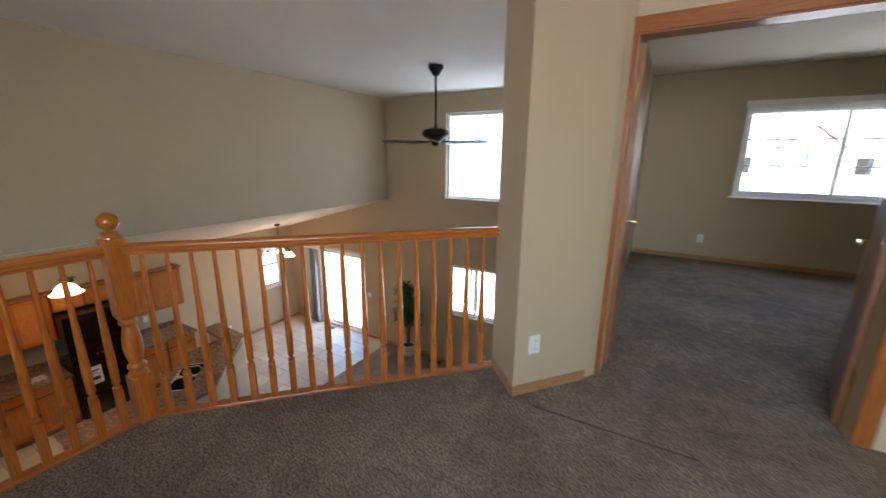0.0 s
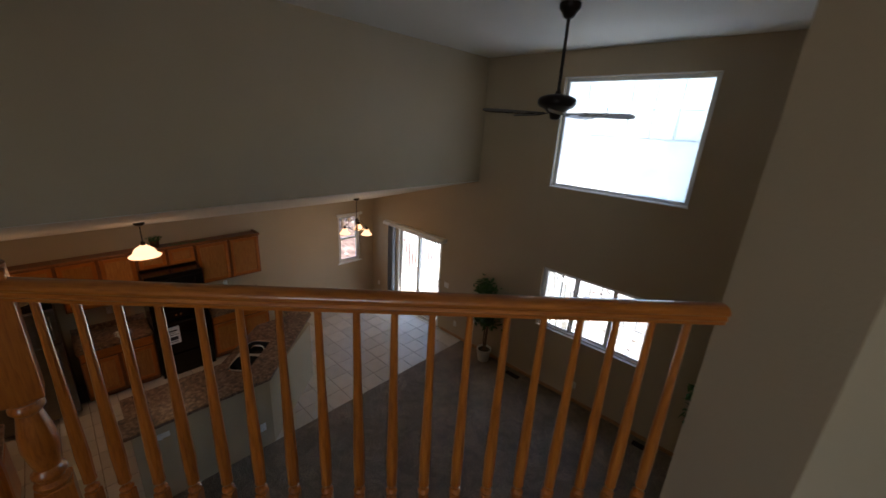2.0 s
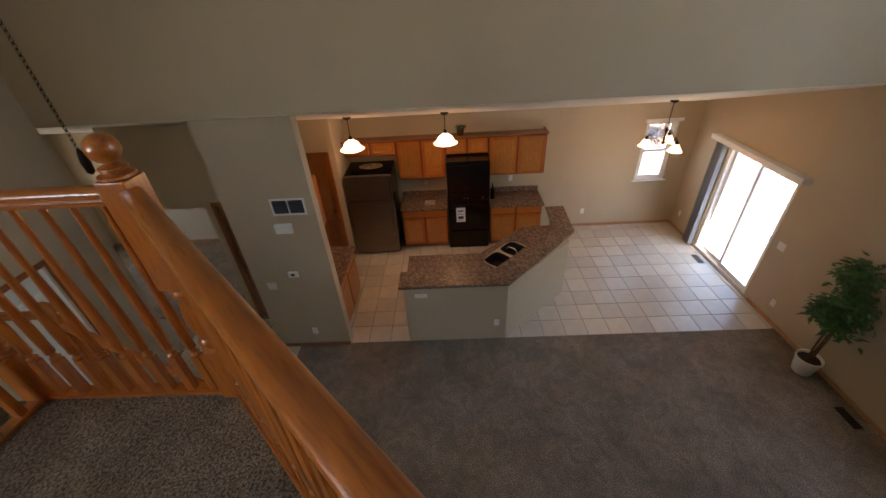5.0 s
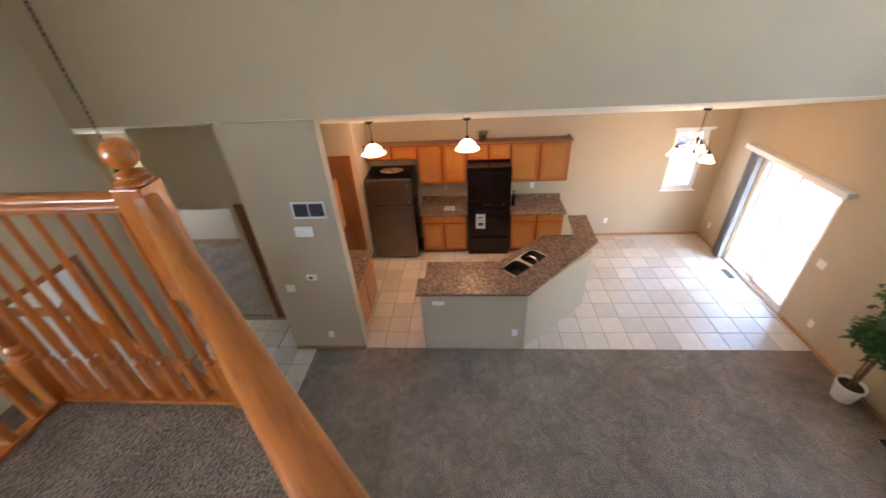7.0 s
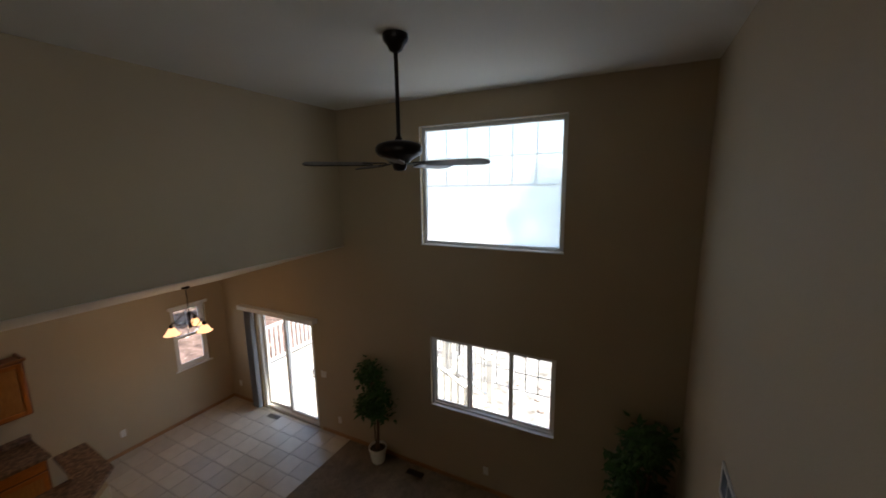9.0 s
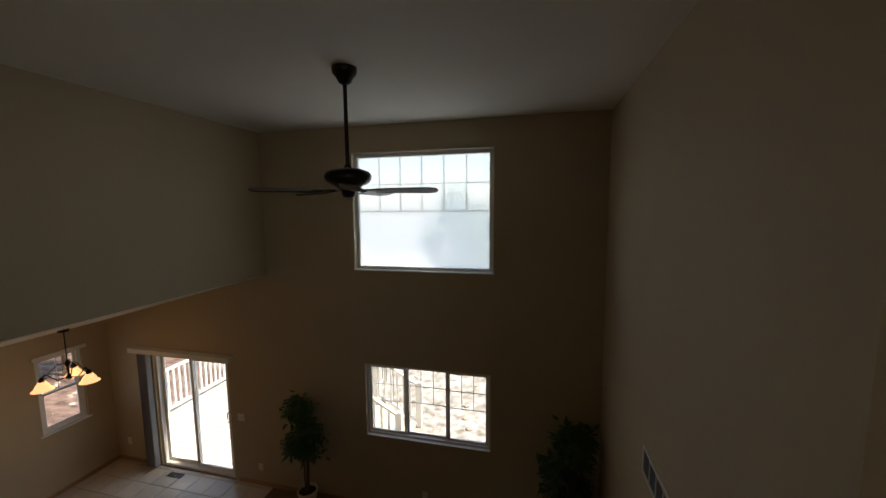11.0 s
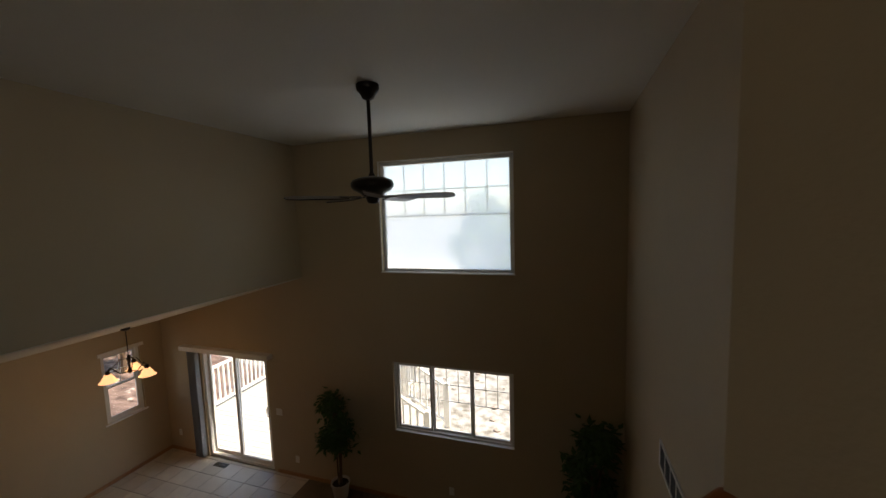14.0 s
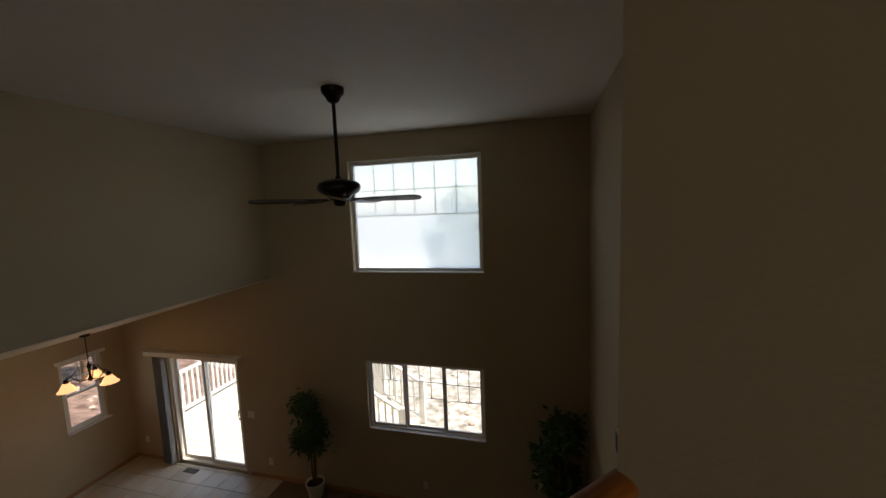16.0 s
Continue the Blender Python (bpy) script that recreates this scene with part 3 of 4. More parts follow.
for i, (x, side, ang) in enumerate(((7.618, 1, 0), (8.752, -1, -14))):
    d = thing("door_%d" % (i + 1), (x, -3.525, 0), "stained oak bedroom door leaf standing open with a brass lever", "door", ang)
    part("door_leaf", box(B(), 0.0, side * 0.032, 0.0, 0.56, ZL + 0.012, 4.63, 0.003), DOORWOOD, d)
    for z in (2.95, 3.65, 4.35):
        part("hinge", tube(B(), [(side * 0.004, -0.01, z), (side * 0.004, -0.01, z + 0.085)], 0.009), BRASS, d, "brass butt hinge")
    for nx in (1, -1):
        bm = tube(B(), [(side * 0.016 + nx * 0.016, 0.495, 3.6), (side * 0.016 + nx * 0.06, 0.495, 3.6), (side * 0.016 + nx * 0.062, 0.465, 3.6), (side * 0.016 + nx * 0.058, 0.405, 3.595)], 0.008)
        part("lever_handle", bm, BRASS, d, "brass lever handle", smooth=True)
    tagged(d, kind="structure")

casing(3.76, 4.67, 0, 2.08, -8.3, 1, 0.06)
fd = thing("front_door", (0, 0, 0), "white panelled front door in a dark oak casing", "door")
part("door_leaf", box(B(), 3.77, 4.66, -8.36, -8.32, 0.01, 2.07, 0.003), VINYL, fd)
for a, b in ((3.9, 4.17), (4.26, 4.53)):
    for c, d in ((0.2, 0.85), (1.0, 1.9)):
        part("panel", box(B(), a, b, -8.325, -8.312, c, d, 0.006), VINYL, fd)
knob(fd, 3.83, -8.32, 1.0, 0, 1, IRON, "dark bronze door knob")
knob(fd, 3.83, -8.32, 1.16, 0, 1, IRON, "dark bronze deadbolt")
tagged(fd, kind="structure")

dd = thing("hall_door", (0, 0, 0), "brown stained flush door, closed, with a brass knob", "door")
part("door_leaf", box(B(), 2.3, 2.345, -7.39, -6.75, 0.01, 1.94, 0.003), DOORWOOD, dd)
knob(dd, 2.345, -7.32, 0.98, 1, 0)
tagged(dd, kind="structure")
casing(-7.4, -6.75, 0, 1.95, 2.35, 1, 0.05, axis="x")
casing(-6.95, -6.4, 0, 1.98, 0.72, 1, 0.055, axis="x")
pd = thing("pantry_door", (0, 0, 0), "brown stained six-panel pantry door with a brass knob", "door")
part("door_leaf", box(B(), 0.66, 0.7, -6.94, -6.41, 0.01, 1.97, 0.003), DOORWOOD, pd)
for a, b in ((-6.88, -6.7), (-6.65, -6.47)):
    for c, d in ((0.15, 0.8), (0.92, 1.4), (1.5, 1.85)):
        part("panel", box(B(), 0.7, 0.707, a, b, c, d, 0.003), DOORWOOD, pd)
knob(pd, 0.7, -6.45, 0.95, 1, 0)
tagged(pd, kind="structure")

# ---- kitchen ----
def cabinet(name, label, y0, y1, z0, z1, depth, doors, drawers=0, kick=0.0, x=0.0):
    """A cabinet unit on the west wall, its face to +x."""
    c = thing(name, (x, y0, z0), label, "cabinet", group="kitchen cabinets")
    w, h = y1 - y0, z1 - z0
    part("body", box(B(), 0.004, depth, 0.002, w - 0.002, kick, h, 0.002), GAP_SHADE_OAK, c)
    if kick:
        part("toe_kick", box(B(), 0.004, depth - 0.06, 0.002, w - 0.002, 0.0, kick), DOORWOOD, c)
    top = h - 0.02
    dw = w / doors
    if drawers:
        for i in range(drawers):
            part("drawer_front", box(B(), depth, depth + 0.017, i * w / drawers + 0.02, (i + 1) * w / drawers - 0.02, h - 0.145, h - 0.02, 0.004), OAK_Y, c)
        top = h - 0.17
    for i in range(doors):
        a, b, lo = i * dw + 0.02, (i + 1) * dw - 0.02, kick + 0.02
        d = part("door", box(B(), depth, depth + 0.01, a, b, lo, top), PANEL, c)
        f = 0.05
        for q in ((a, a + f, lo, top), (b - f, b, lo, top), (a + f, b - f, lo, lo + f), (a + f, b - f, top - f, top)):
            part("door_frame", box(B(), depth + 0.002, depth + 0.02, q[0], q[1], q[2], q[3], 0.004), OAK_Z if q[1] - q[0] < 0.08 else OAK_Y, d)
        part("raised_panel", box(B(), depth + 0.004, depth + 0.013, a + f + 0.012, b - f - 0.012, lo + f + 0.012, top - f - 0.012, 0.003), PANEL, d)
    return c


WC = "honey oak wall cabinet with two framed doors"
cabinet("wall_cabinet", WC + " above the refrigerator", -6.21, -5.3, 1.78, 2.02, 0.3, 2)
cabinet("wall_cabinet", WC + " above the short counter", -5.3, -4.45, 1.32, 2.02, 0.3, 2)
cabinet("wall_cabinet", WC + " above the black oven", -4.45, -3.7, 1.74, 2.02, 0.3, 2)
cabinet("wall_cabinet", WC + " beside the nook wall", -3.7, -2.71, 1.32, 2.02, 0.3, 2)
part("crown", box(B(), 0.29, 0.335, -6.23, -2.69, 2.021, 2.055, 0.008), DOORWOOD, None, "brown wood moulding along the front top of the wall cabinets", kind="structure")
part("crown", box(B(), 0.004, 0.288, -2.725, -2.69, 2.021, 2.055, 0.008), DOORWOOD, None, "brown wood moulding on the end of the wall cabinets", kind="structure")
BC = "oak base cabinet with drawers and doors"
cabinet("base_cabinet", BC + " by the refrigerator", -5.3, -4.46, 0.0, 0.82, 0.57, 2, 1, 0.09)
cabinet("base_cabinet", BC + " at the counter end", -3.68, -2.75, 0.0, 0.82, 0.57, 2, 2, 0.09)


def counter(name, pts, z0, z1, label):
    bm = prism(B(), pts, z0, z1)
    bmesh.ops.bevel(bm, geom=bm.edges[:], offset=0.006, segments=2, affect="EDGES")
    return tagged(part(name, bm, COUNTER), label, "countertop")


for a, b, t in ((-5.32, -4.46, "short"), (-3.68, -2.72, "end")):
    counter("worktop", [(0.004, a), (0.63, a), (0.63, b), (0.004, b)], 0.82, 0.855, "brown granite-pattern laminate worktop on the %s base cabinet" % t)
    part("backsplash", box(B(), 0.004, 0.024, a, b, 0.856, 0.95, 0.003), COUNTER, None, "brown laminate backsplash strip", kind="structure")

fr = thing("refrigerator", (0.06, -6.19, 0), "stainless steel top-freezer refrigerator with black sides", "refrigerator")
part("cabinet_body", box(B(), 0, 0.62, 0.0, 0.8, 0.02, 1.6, 0.008), BLACK, fr)
for z0, z1, n in ((0.06, 1.12, "door"), (1.14, 1.6, "freezer_door")):
    d = part(n, box(B(), 0.625, 0.69, 0.0, 0.8, z0, z1, 0.012), STEEL, fr, "brushed stainless door")
    h0, h1 = (0.45, 1.06) if n == "door" else (1.2, 1.52)
    part("handle", tube(B(), [(0.69, 0.74, h0), (0.74, 0.74, h0 + 0.03), (0.745, 0.74, (h0 + h1) / 2), (0.74, 0.74, h1 - 0.03), (0.69, 0.74, h1)], 0.012), STEEL, d, smooth=True)
for x, y in ((0.05, 0.06), (0.05, 0.74), (0.56, 0.06), (0.56, 0.74)):
    part("foot", box(B(), x - 0.02, x + 0.02, y - 0.02, y + 0.02, 0, 0.02), BLACK, fr)
pl = thing("platter", (0.36, -5.77, 1.601), "oval dark tray with a woven pattern lying on the refrigerator", "tray")
bm = lathe(B(), [(0.12, 0), (0.2, 0.012), (0.21, 0.02), (0.18, 0.018), (0.1, 0.012)], 24)
bmesh.ops.scale(bm, vec=(0.65, 1.0, 1), verts=bm.verts)
part("dish", bm, mottled("woven_gold_brown", (0.06, 0.03, 0.015), (0.4, 0.3, 0.15), 14, 0.6), pl, smooth=True)

ov = thing("wall_oven", (0.01, -4.45, 0), "black built-in cooking tower with oven and microwave", "oven")
part("housing", box(B(), 0, 0.6, 0.005, 0.745, 0.0, 1.72, 0.006), BLACK, ov)
part("oven_door", box(B(), 0.602, 0.625, 0.03, 0.72, 0.42, 0.98, 0.008), BLACK, ov)
part("oven_window", box(B(), 0.626, 0.629, 0.15, 0.6, 0.55, 0.83, 0.001), material("smoked_glass", (0.003, 0.003, 0.003), 0.05), ov)
part("handle", tube(B(), [(0.62, 0.08, 0.94), (0.665, 0.09, 0.94), (0.665, 0.66, 0.94), (0.62, 0.67, 0.94)], 0.011), BLACK, ov, smooth=True)
part("control_panel", box(B(), 0.602, 0.62, 0.03, 0.72, 1.0, 1.12, 0.006), BLACK, ov)
part("microwave_door", box(B(), 0.602, 0.628, 0.03, 0.72, 1.2, 1.66, 0.008), BLACK, ov)
part("microwave_handle", tube(B(), [(0.62, 0.62, 1.25), (0.655, 0.62, 1.28), (0.655, 0.62, 1.58), (0.62, 0.62, 1.61)], 0.009), BLACK, ov, smooth=True)
part("bottom_drawer", box(B(), 0.602, 0.622, 0.03, 0.72, 0.08, 0.38, 0.008), BLACK, ov)
for y, z in ((0.3, 1.06), (0.36, 1.06), (0.62, 1.06)):
    part("control_knob", tube(B(), [(0.62, y, z), (0.645, y, z)], 0.015, 10), CHROME, ov)
lb = thing("paper_label", (0.642, -4.3, 0.58), "white printed paper energy label on the oven door", "label")
part("sheet", box(B(), 0, 0.002, 0.0, 0.16, 0, 0.29), material("paper", (0.75, 0.75, 0.73), 0.8), lb)
INK = material("black_ink", (0.02, 0.02, 0.02), 0.7)
for i, (a, b, c, d) in enumerate(((0.02, 0.13, 0.21, 0.235), (0.02, 0.1, 0.18, 0.19), (0.03, 0.13, 0.06, 0.12), (0.02, 0.12, 0.03, 0.04), (0.02, 0.14, 0.15, 0.16))):
    part("printing", box(B(), 0.0022, 0.003, a, b, c, d), INK, lb)

# peninsula
knee = B()
prism(knee, [(2.83, -5.04), (2.95, -5.04), (2.95, -3.70), (2.02, -2.68), (1.02, -2.6), (1.02, -2.72), (1.97, -2.8), (2.83, -3.74)], 0.0, 0.955)
part("wall_peninsula", knee, PAINT, None, "beige painted knee wall of the kitchen peninsula", kind="structure")
counter("bar_top", [(2.64, -5.1), (2.975, -5.1), (2.975, -3.69), (1.79, -2.54), (0.97, -2.5), (0.97, -2.8), (1.66, -2.83), (2.64, -3.82)], 0.956, 0.995, "brown granite-pattern laminate bar top on the angled knee wall")
pc = thing("peninsula_cabinet", (0, 0, 0), "honey oak base cabinets under the angled sink counter", "cabinet")
part("body", prism(B(), [(2.82, -5.0), (2.82, -3.76), (1.96, -2.82), (1.4, -2.78), (1.4, -3.26), (2.12, -4.0), (2.12, -5.0)], 0.08, 0.67), OAK_Z, pc)
part("toe_kick", prism(B(), [(2.8, -4.98), (2.8, -3.78), (1.95, -2.84), (1.45, -2.8), (1.45, -3.2), (2.18, -3.95), (2.18, -4.98)], 0.0, 0.08), DOORWOOD, pc)
for i in range(2):
    part("door", box(B(), 2.1, 2.12, -4.98 + 0.48 * i, -4.54 + 0.48 * i, 0.1, 0.62, 0.004), OAK_Z, pc)
    part("drawer_front", box(B(), 2.1, 2.12, -4.98 + 0.48 * i, -4.54 + 0.48 * i, 0.65, 0.79, 0.004), OAK_Y, pc)
SK = (2.13, -3.62)


def turned(x, y):
    """From the sink's own frame (u along the diagonal, v across it) to the plan."""
    c = math.sqrt(0.5)
    return (SK[0] - c * x + c * y, SK[1] + c * x + c * y)


outer = [(2.82, -5.04), (2.82, -3.76), (1.93, -2.8), (1.36, -2.74), (1.36, -3.24), (2.07, -3.98), (2.07, -5.04)]
holes = [[turned(u, v) for u, v in ((-0.36, -0.16), (0.36, -0.16), (0.36, 0.19), (-0.36, 0.19))]]
bm = B()
ring = [bm.verts.new((x, y, 0.855)) for x, y in outer]
hole = [bm.verts.new((x, y, 0.855)) for x, y in holes[0]]
es = [bm.edges.new((r[i], r[(i + 1) % len(r)])) for r in (ring, hole) for i in range(len(r))]
bmesh.ops.triangle_fill(bm, edges=es, use_beauty=True)
ext = bmesh.ops.extrude_face_region(bm, geom=bm.faces[:])
for v in ext["geom"]:
    if isinstance(v, bmesh.types.BMVert):
        v.co.z -= 0.035
tagged(part("sink_counter", bm, COUNTER), "brown granite-pattern laminate counter with a sink cut-out", "countertop")
sink = thing("sink", (SK[0], SK[1], 0.857), "dark double-bowl sink with a white rim set in the counter", "sink", 135)
DARK = material("dark_sink_enamel", (0.03, 0.03, 0.03), 0.25)


def oval(cx, cy, rx, ry, z, n=24):
    """A soft-cornered outline."""
    out = []
    for k in range(n):
        c, s = math.cos(math.tau * k / n), math.sin(math.tau * k / n)
        out.append((cx + rx * math.copysign(abs(c) ** 0.5, c), cy + ry * math.copysign(abs(s) ** 0.5, s), z))
    return out


bm = B()
rim = [[bm.verts.new(p) for p in ring] for ring in (oval(0, -0.01, 0.365, 0.185, 0.008, 32), oval(-0.183, 0, 0.16, 0.155, 0.008), oval(0.183, 0, 0.16, 0.155, 0.008))]
es = [bm.edges.new((r[i], r[(i + 1) % len(r)])) for r in rim for i in range(len(r))]
bmesh.ops.triangle_fill(bm, edges=es, use_beauty=True)
ext = bmesh.ops.extrude_face_region(bm, geom=bm.faces[:])
for v in ext["geom"]:
    if isinstance(v, bmesh.types.BMVert):
        v.co.z -= 0.007
part("rim", bm, material("cream_enamel", (0.45, 0.41, 0.34), 0.3), sink, "cream enamel sink rim")
for cx in (-0.183, 0.183):
    bm = B()
    rings = [[bm.verts.new(p) for p in oval(cx, 0, 0.16 - i, 0.155 - i, z)] for z, i in ((0.004, 0.0), (-0.01, 0.006), (-0.14, 0.014), (-0.165, 0.04))]
    for u, v in zip(rings, rings[1:]):
        for k in range(24):
            bm.faces.new((u[k], u[(k + 1) % 24], v[(k + 1) % 24], v[k]))
    bm.faces.new(rings[-1])
    bw = part("bowl", bm, DARK, sink, smooth=True)
    part("drain", lathe(B(), [(0.035, -0.164), (0.035, -0.162), (0.02, -0.161)], 14, cx, 0), CHROME, bw)
part("faucet", tube(B(), [(0, -0.19, 0.0), (0, -0.19, 0.12), (0, -0.15, 0.16), (0, -0.05, 0.15), (0, -0.02, 0.12)], 0.012), CHROME, sink, "chrome curved spout", smooth=True)

sc = thing("base_cabinet", (0, 0, 0), "honey oak base cabinet with two doors beside the pantry passage", "cabinet")
part("body", box(B(), 1.75, 2.825, -6.56, -5.97, 0.08, 0.82, 0.002), OAK_Z, sc)
part("toe_kick", box(B(), 1.77, 2.8, -6.56, -6.03, 0.0, 0.08), DOORWOOD, sc)
for i in range(2):
    part("door", box(B(), 1.78 + 0.52 * i, 2.27 + 0.52 * i, -5.97, -5.95, 0.1, 0.66, 0.005), OAK_Z, sc)
    part("drawer_front", box(B(), 1.78 + 0.52 * i, 2.27 + 0.52 * i, -5.97, -5.95, 0.68, 0.8, 0.005), OAK_X, sc)
counter("worktop", [(1.72, -6.56), (2.825, -6.56), (2.825, -5.92), (1.72, -5.92)], 0.821, 0.856, "brown granite-pattern laminate worktop on the passage cabinet")
uc = thing("wall_cabinet", (0, 0, 0), "honey oak wall cabinet with two doors over the passage worktop", "cabinet")
part("body", box(B(), 1.75, 2.825, -6.56, -6.26, 1.32, 2.07, 0.002), OAK_Z, uc)
for i in range(2):
    part("door", box(B(), 1.78 + 0.52 * i, 2.27 + 0.52 * i, -6.26, -6.24, 1.34, 2.05, 0.005), OAK_Z, uc)

bo = thing("bottle", (0.3, -3.62, 0.856), "black glass bottle standing on the worktop", "bottle")
part("glass", lathe(B(), [(0.03, 0), (0.034, 0.01), (0.034, 0.16), (0.028, 0.19), (0.012, 0.22), (0.012, 0.29), (0.014, 0.3)], 14), BLACK, bo, smooth=True)
tr = thing("burner_trivet", (0.38, -4.78, 0.858), "white wire trivet lying on the worktop", "trivet")
for k in (-1, 0, 1):
    part("bar", tube(B(), [(-0.1, k * 0.06, 0.006), (0.1, k * 0.06, 0.006)], 0.007, 6), WHITE, tr)
    part("bar", tube(B(), [(k * 0.06, -0.1, 0.014), (k * 0.06, 0.1, 0.014)], 0.007, 6), WHITE, tr)

# ---- plants ----
LEAF = mottled("green_leaf", (0.022, 0.075, 0.014), (0.07, 0.17, 0.035), 9.0, 0.4, 0.0, random=False)
BARK = mottled("brown_bark", (0.1, 0.06, 0.035), (0.16, 0.1, 0.06), 30, 0.9)
SOIL = mottled("dark_soil", (0.03, 0.02, 0.015), (0.07, 0.05, 0.03), 60, 1.0, 1.0)


def leaves(bm, rnd, tips, count, spread, size):
    for _ in range(count):
        t = rnd.choice(tips)
        c = Vector(t) + Vector((rnd.gauss(0, spread), rnd.gauss(0, spread), rnd.gauss(0, spread * 0.8)))
        d = Vector((rnd.uniform(-1, 1), rnd.uniform(-1, 1), rnd.uniform(-0.9, 0.3))).normalized()
        s = d.cross(Vector((0, 0, 1))).normalized() * size * 0.24
        L = d * size * rnd.uniform(0.7, 1.2)
        n = s.cross(d) * 0.4
        v = [bm.verts.new(p) for p in (c, c + L * 0.35 + s, c + L, c + L * 0.35 - s, c + L * 0.45 + n)]
        bm.faces.new((v[0], v[1], v[4]))
        bm.faces.new((v[1], v[2], v[4]))
        bm.faces.new((v[2], v[3], v[4]))
        bm.faces.new((v[3], v[0], v[4]))


def ficus(x, y, scale, zc, zr, rr, seed, label, count=1250, dirs=((0, 0),)):
    rnd = random.Random(seed)
    t = thing("potted_tree", (x, y, 0), label, "potted plant", group="potted trees")
    r = 0.13 * scale
    pot = part("pot", lathe(B(), [(r * 0.72, 0), (r * 0.76, 0.01), (r * 0.98, 0.2 * scale), (r * 1.04, 0.205 * scale), (r * 1.04, 0.235 * scale), (r * 0.94, 0.235 * scale), (r * 0.9, 0.19 * scale)], 24), WHITE, t, "round white plastic pot", smooth=True)
    part("soil", lathe(B(), [(r * 0.88, 0.185 * scale), (r * 0.9, 0.2 * scale), (r * 0.3, 0.205 * scale)], 18), SOIL, pot)
    trunk, tips = B(), []
    for k in range(3):
        a = k * 2.1 + 0.4
        p = [Vector((0.02 * math.cos(a), 0.02 * math.sin(a), 0.19 * scale))]
        for i in range(1, 6):
            q = p[-1] + Vector((rnd.uniform(-0.02, 0.02) + 0.012 * math.cos(a), rnd.uniform(-0.02, 0.02) + 0.012 * math.sin(a), (zc - 0.2) / 4))
            p.append(q)
        tube(trunk, p, 0.011 * scale, 6)
    for _ in range(16):
        a, h = rnd.uniform(0, math.tau), rnd.uniform(-1, 1)
        tip = Vector((math.cos(a) * rr * (1 - 0.4 * abs(h)) * rnd.uniform(0.35, 0.95), math.sin(a) * rr * (1 - 0.4 * abs(h)) * rnd.uniform(0.35, 0.8), zc + h * zr))
        s = Vector((0, 0, max(zc - zr, tip.z - 0.25)))
        tube(trunk, [s, (s + tip) / 2 + Vector((0, 0, 0.05)), tip], 0.005 * scale, 5)
        tips.append(tip)
    part("trunk", trunk, BARK, t, smooth=True)
    bm = B()
    leaves(bm, rnd, tips, count, rr * 0.27, 0.1 * scale)
    for v in bm.verts:
        v.co.y = min(v.co.y, -y - 0.03)
        v.co.x = min(v.co.x, 7.37 - x)
    part("foliage", bm, LEAF, t, "dense glossy green leaves", kind="stuff")
    return t


ficus(3.64, -0.18, 1.0, 1.14, 0.33, 0.25, 3, "artificial ficus tree in a white pot beside the patio door")
ficus(7.07, -0.36, 1.25, 1.02, 0.62, 0.23, 8, "tall bushy artificial ficus tree in a white pot in the corner", 2600)
cp = thing("potted_plant", (0.16, -4.18, 2.021), "small green plant in a silver pot on the wall cabinets", "potted plant")
part("pot", lathe(B(), [(0.05, 0), (0.056, 0.01), (0.065, 0.11), (0.07, 0.125), (0.058, 0.125)], 16), CHROME, cp, smooth=True)
bm = B()
leaves(bm, random.Random(5), [Vector((math.cos(a) * 0.05, math.sin(a) * 0.06, 0.15)) for a in range(6)], 80, 0.025, 0.05)
part("foliage", bm, LEAF, cp, kind="stuff")
bm = B()
leaves(bm, random.Random(6), [Vector((0, i * 0.04, 0.02)) for i in range(12)], 90, 0.015, 0.05)
for v in bm.verts:
    v.co.z = max(v.co.z, 0.002)
iv = thing("ivy_garland", (0.22, -3.98, 2.021), "green artificial ivy lying along the cabinet top", "artificial plant")
part("vine", bm, LEAF, iv, kind="stuff")

# ---- lamps ----
def bell(r, h):
    return [(0.022, h), (0.034, h * 0.99), (0.042, h * 0.9), (r * 0.42, h * 0.78), (r * 0.58, h * 0.62), (r * 0.68, h * 0.42), (r * 0.75, h * 0.24), (r * 0.87, h * 0.09), (r, 0.0), (r * 0.97, 0.003), (r * 0.72, h * 0.24), (r * 0.64, h * 0.42), (r * 0.4, h * 0.74), (0.02, h * 0.9)]


def pendant(x, y):
    zc = slope_z(x)
    p = thing("pendant_lamp", (x, y, zc), "bronze pendant lamp with a lit bell-shaped alabaster glass shade", "pendant lamp", group="pendant lamps over the peninsula")
    part("canopy", lathe(B(), [(0.02, -0.045), (0.05, -0.03), (0.06, -0.01), (0.06, 0.0)], 16), IRON, p, smooth=True)
    dz = 2.22 - zc
    part("stem", tube(B(), [(0, 0, -0.03), (0, 0, dz + 0.16)], 0.007), IRON, p)
    part("socket", lathe(B(), [(0.012, dz + 0.2), (0.025, dz + 0.19), (0.028, dz + 0.14), (0.02, dz + 0.13)][::-1], 12), IRON, p, smooth=True)
    sh = part("shade", lathe(B(), [(r, z + dz) for r, z in bell(0.178, 0.15)], 28), SHADE, p, "lit cream alabaster glass bell shade", smooth=True)
    sh.visible_shadow = False
    L = new("pendant_bulb", bpy.data.lights.new("pendant_bulb", "POINT"))
    L.data.energy, L.data.color, L.data.shadow_soft_size = 0.2, (1.0, 0.68, 0.38), 0.03
    L.location = Vector((x, y, 2.255)) * K


pendant(1.21, -5.81)
pendant(1.13, -4.43)
CX, CY = 1.25, -1.275
ch = thing("chandelier", (CX, CY, slope_z(CX)), "bronze five-arm chandelier with three lit glass shades over the nook", "chandelier")
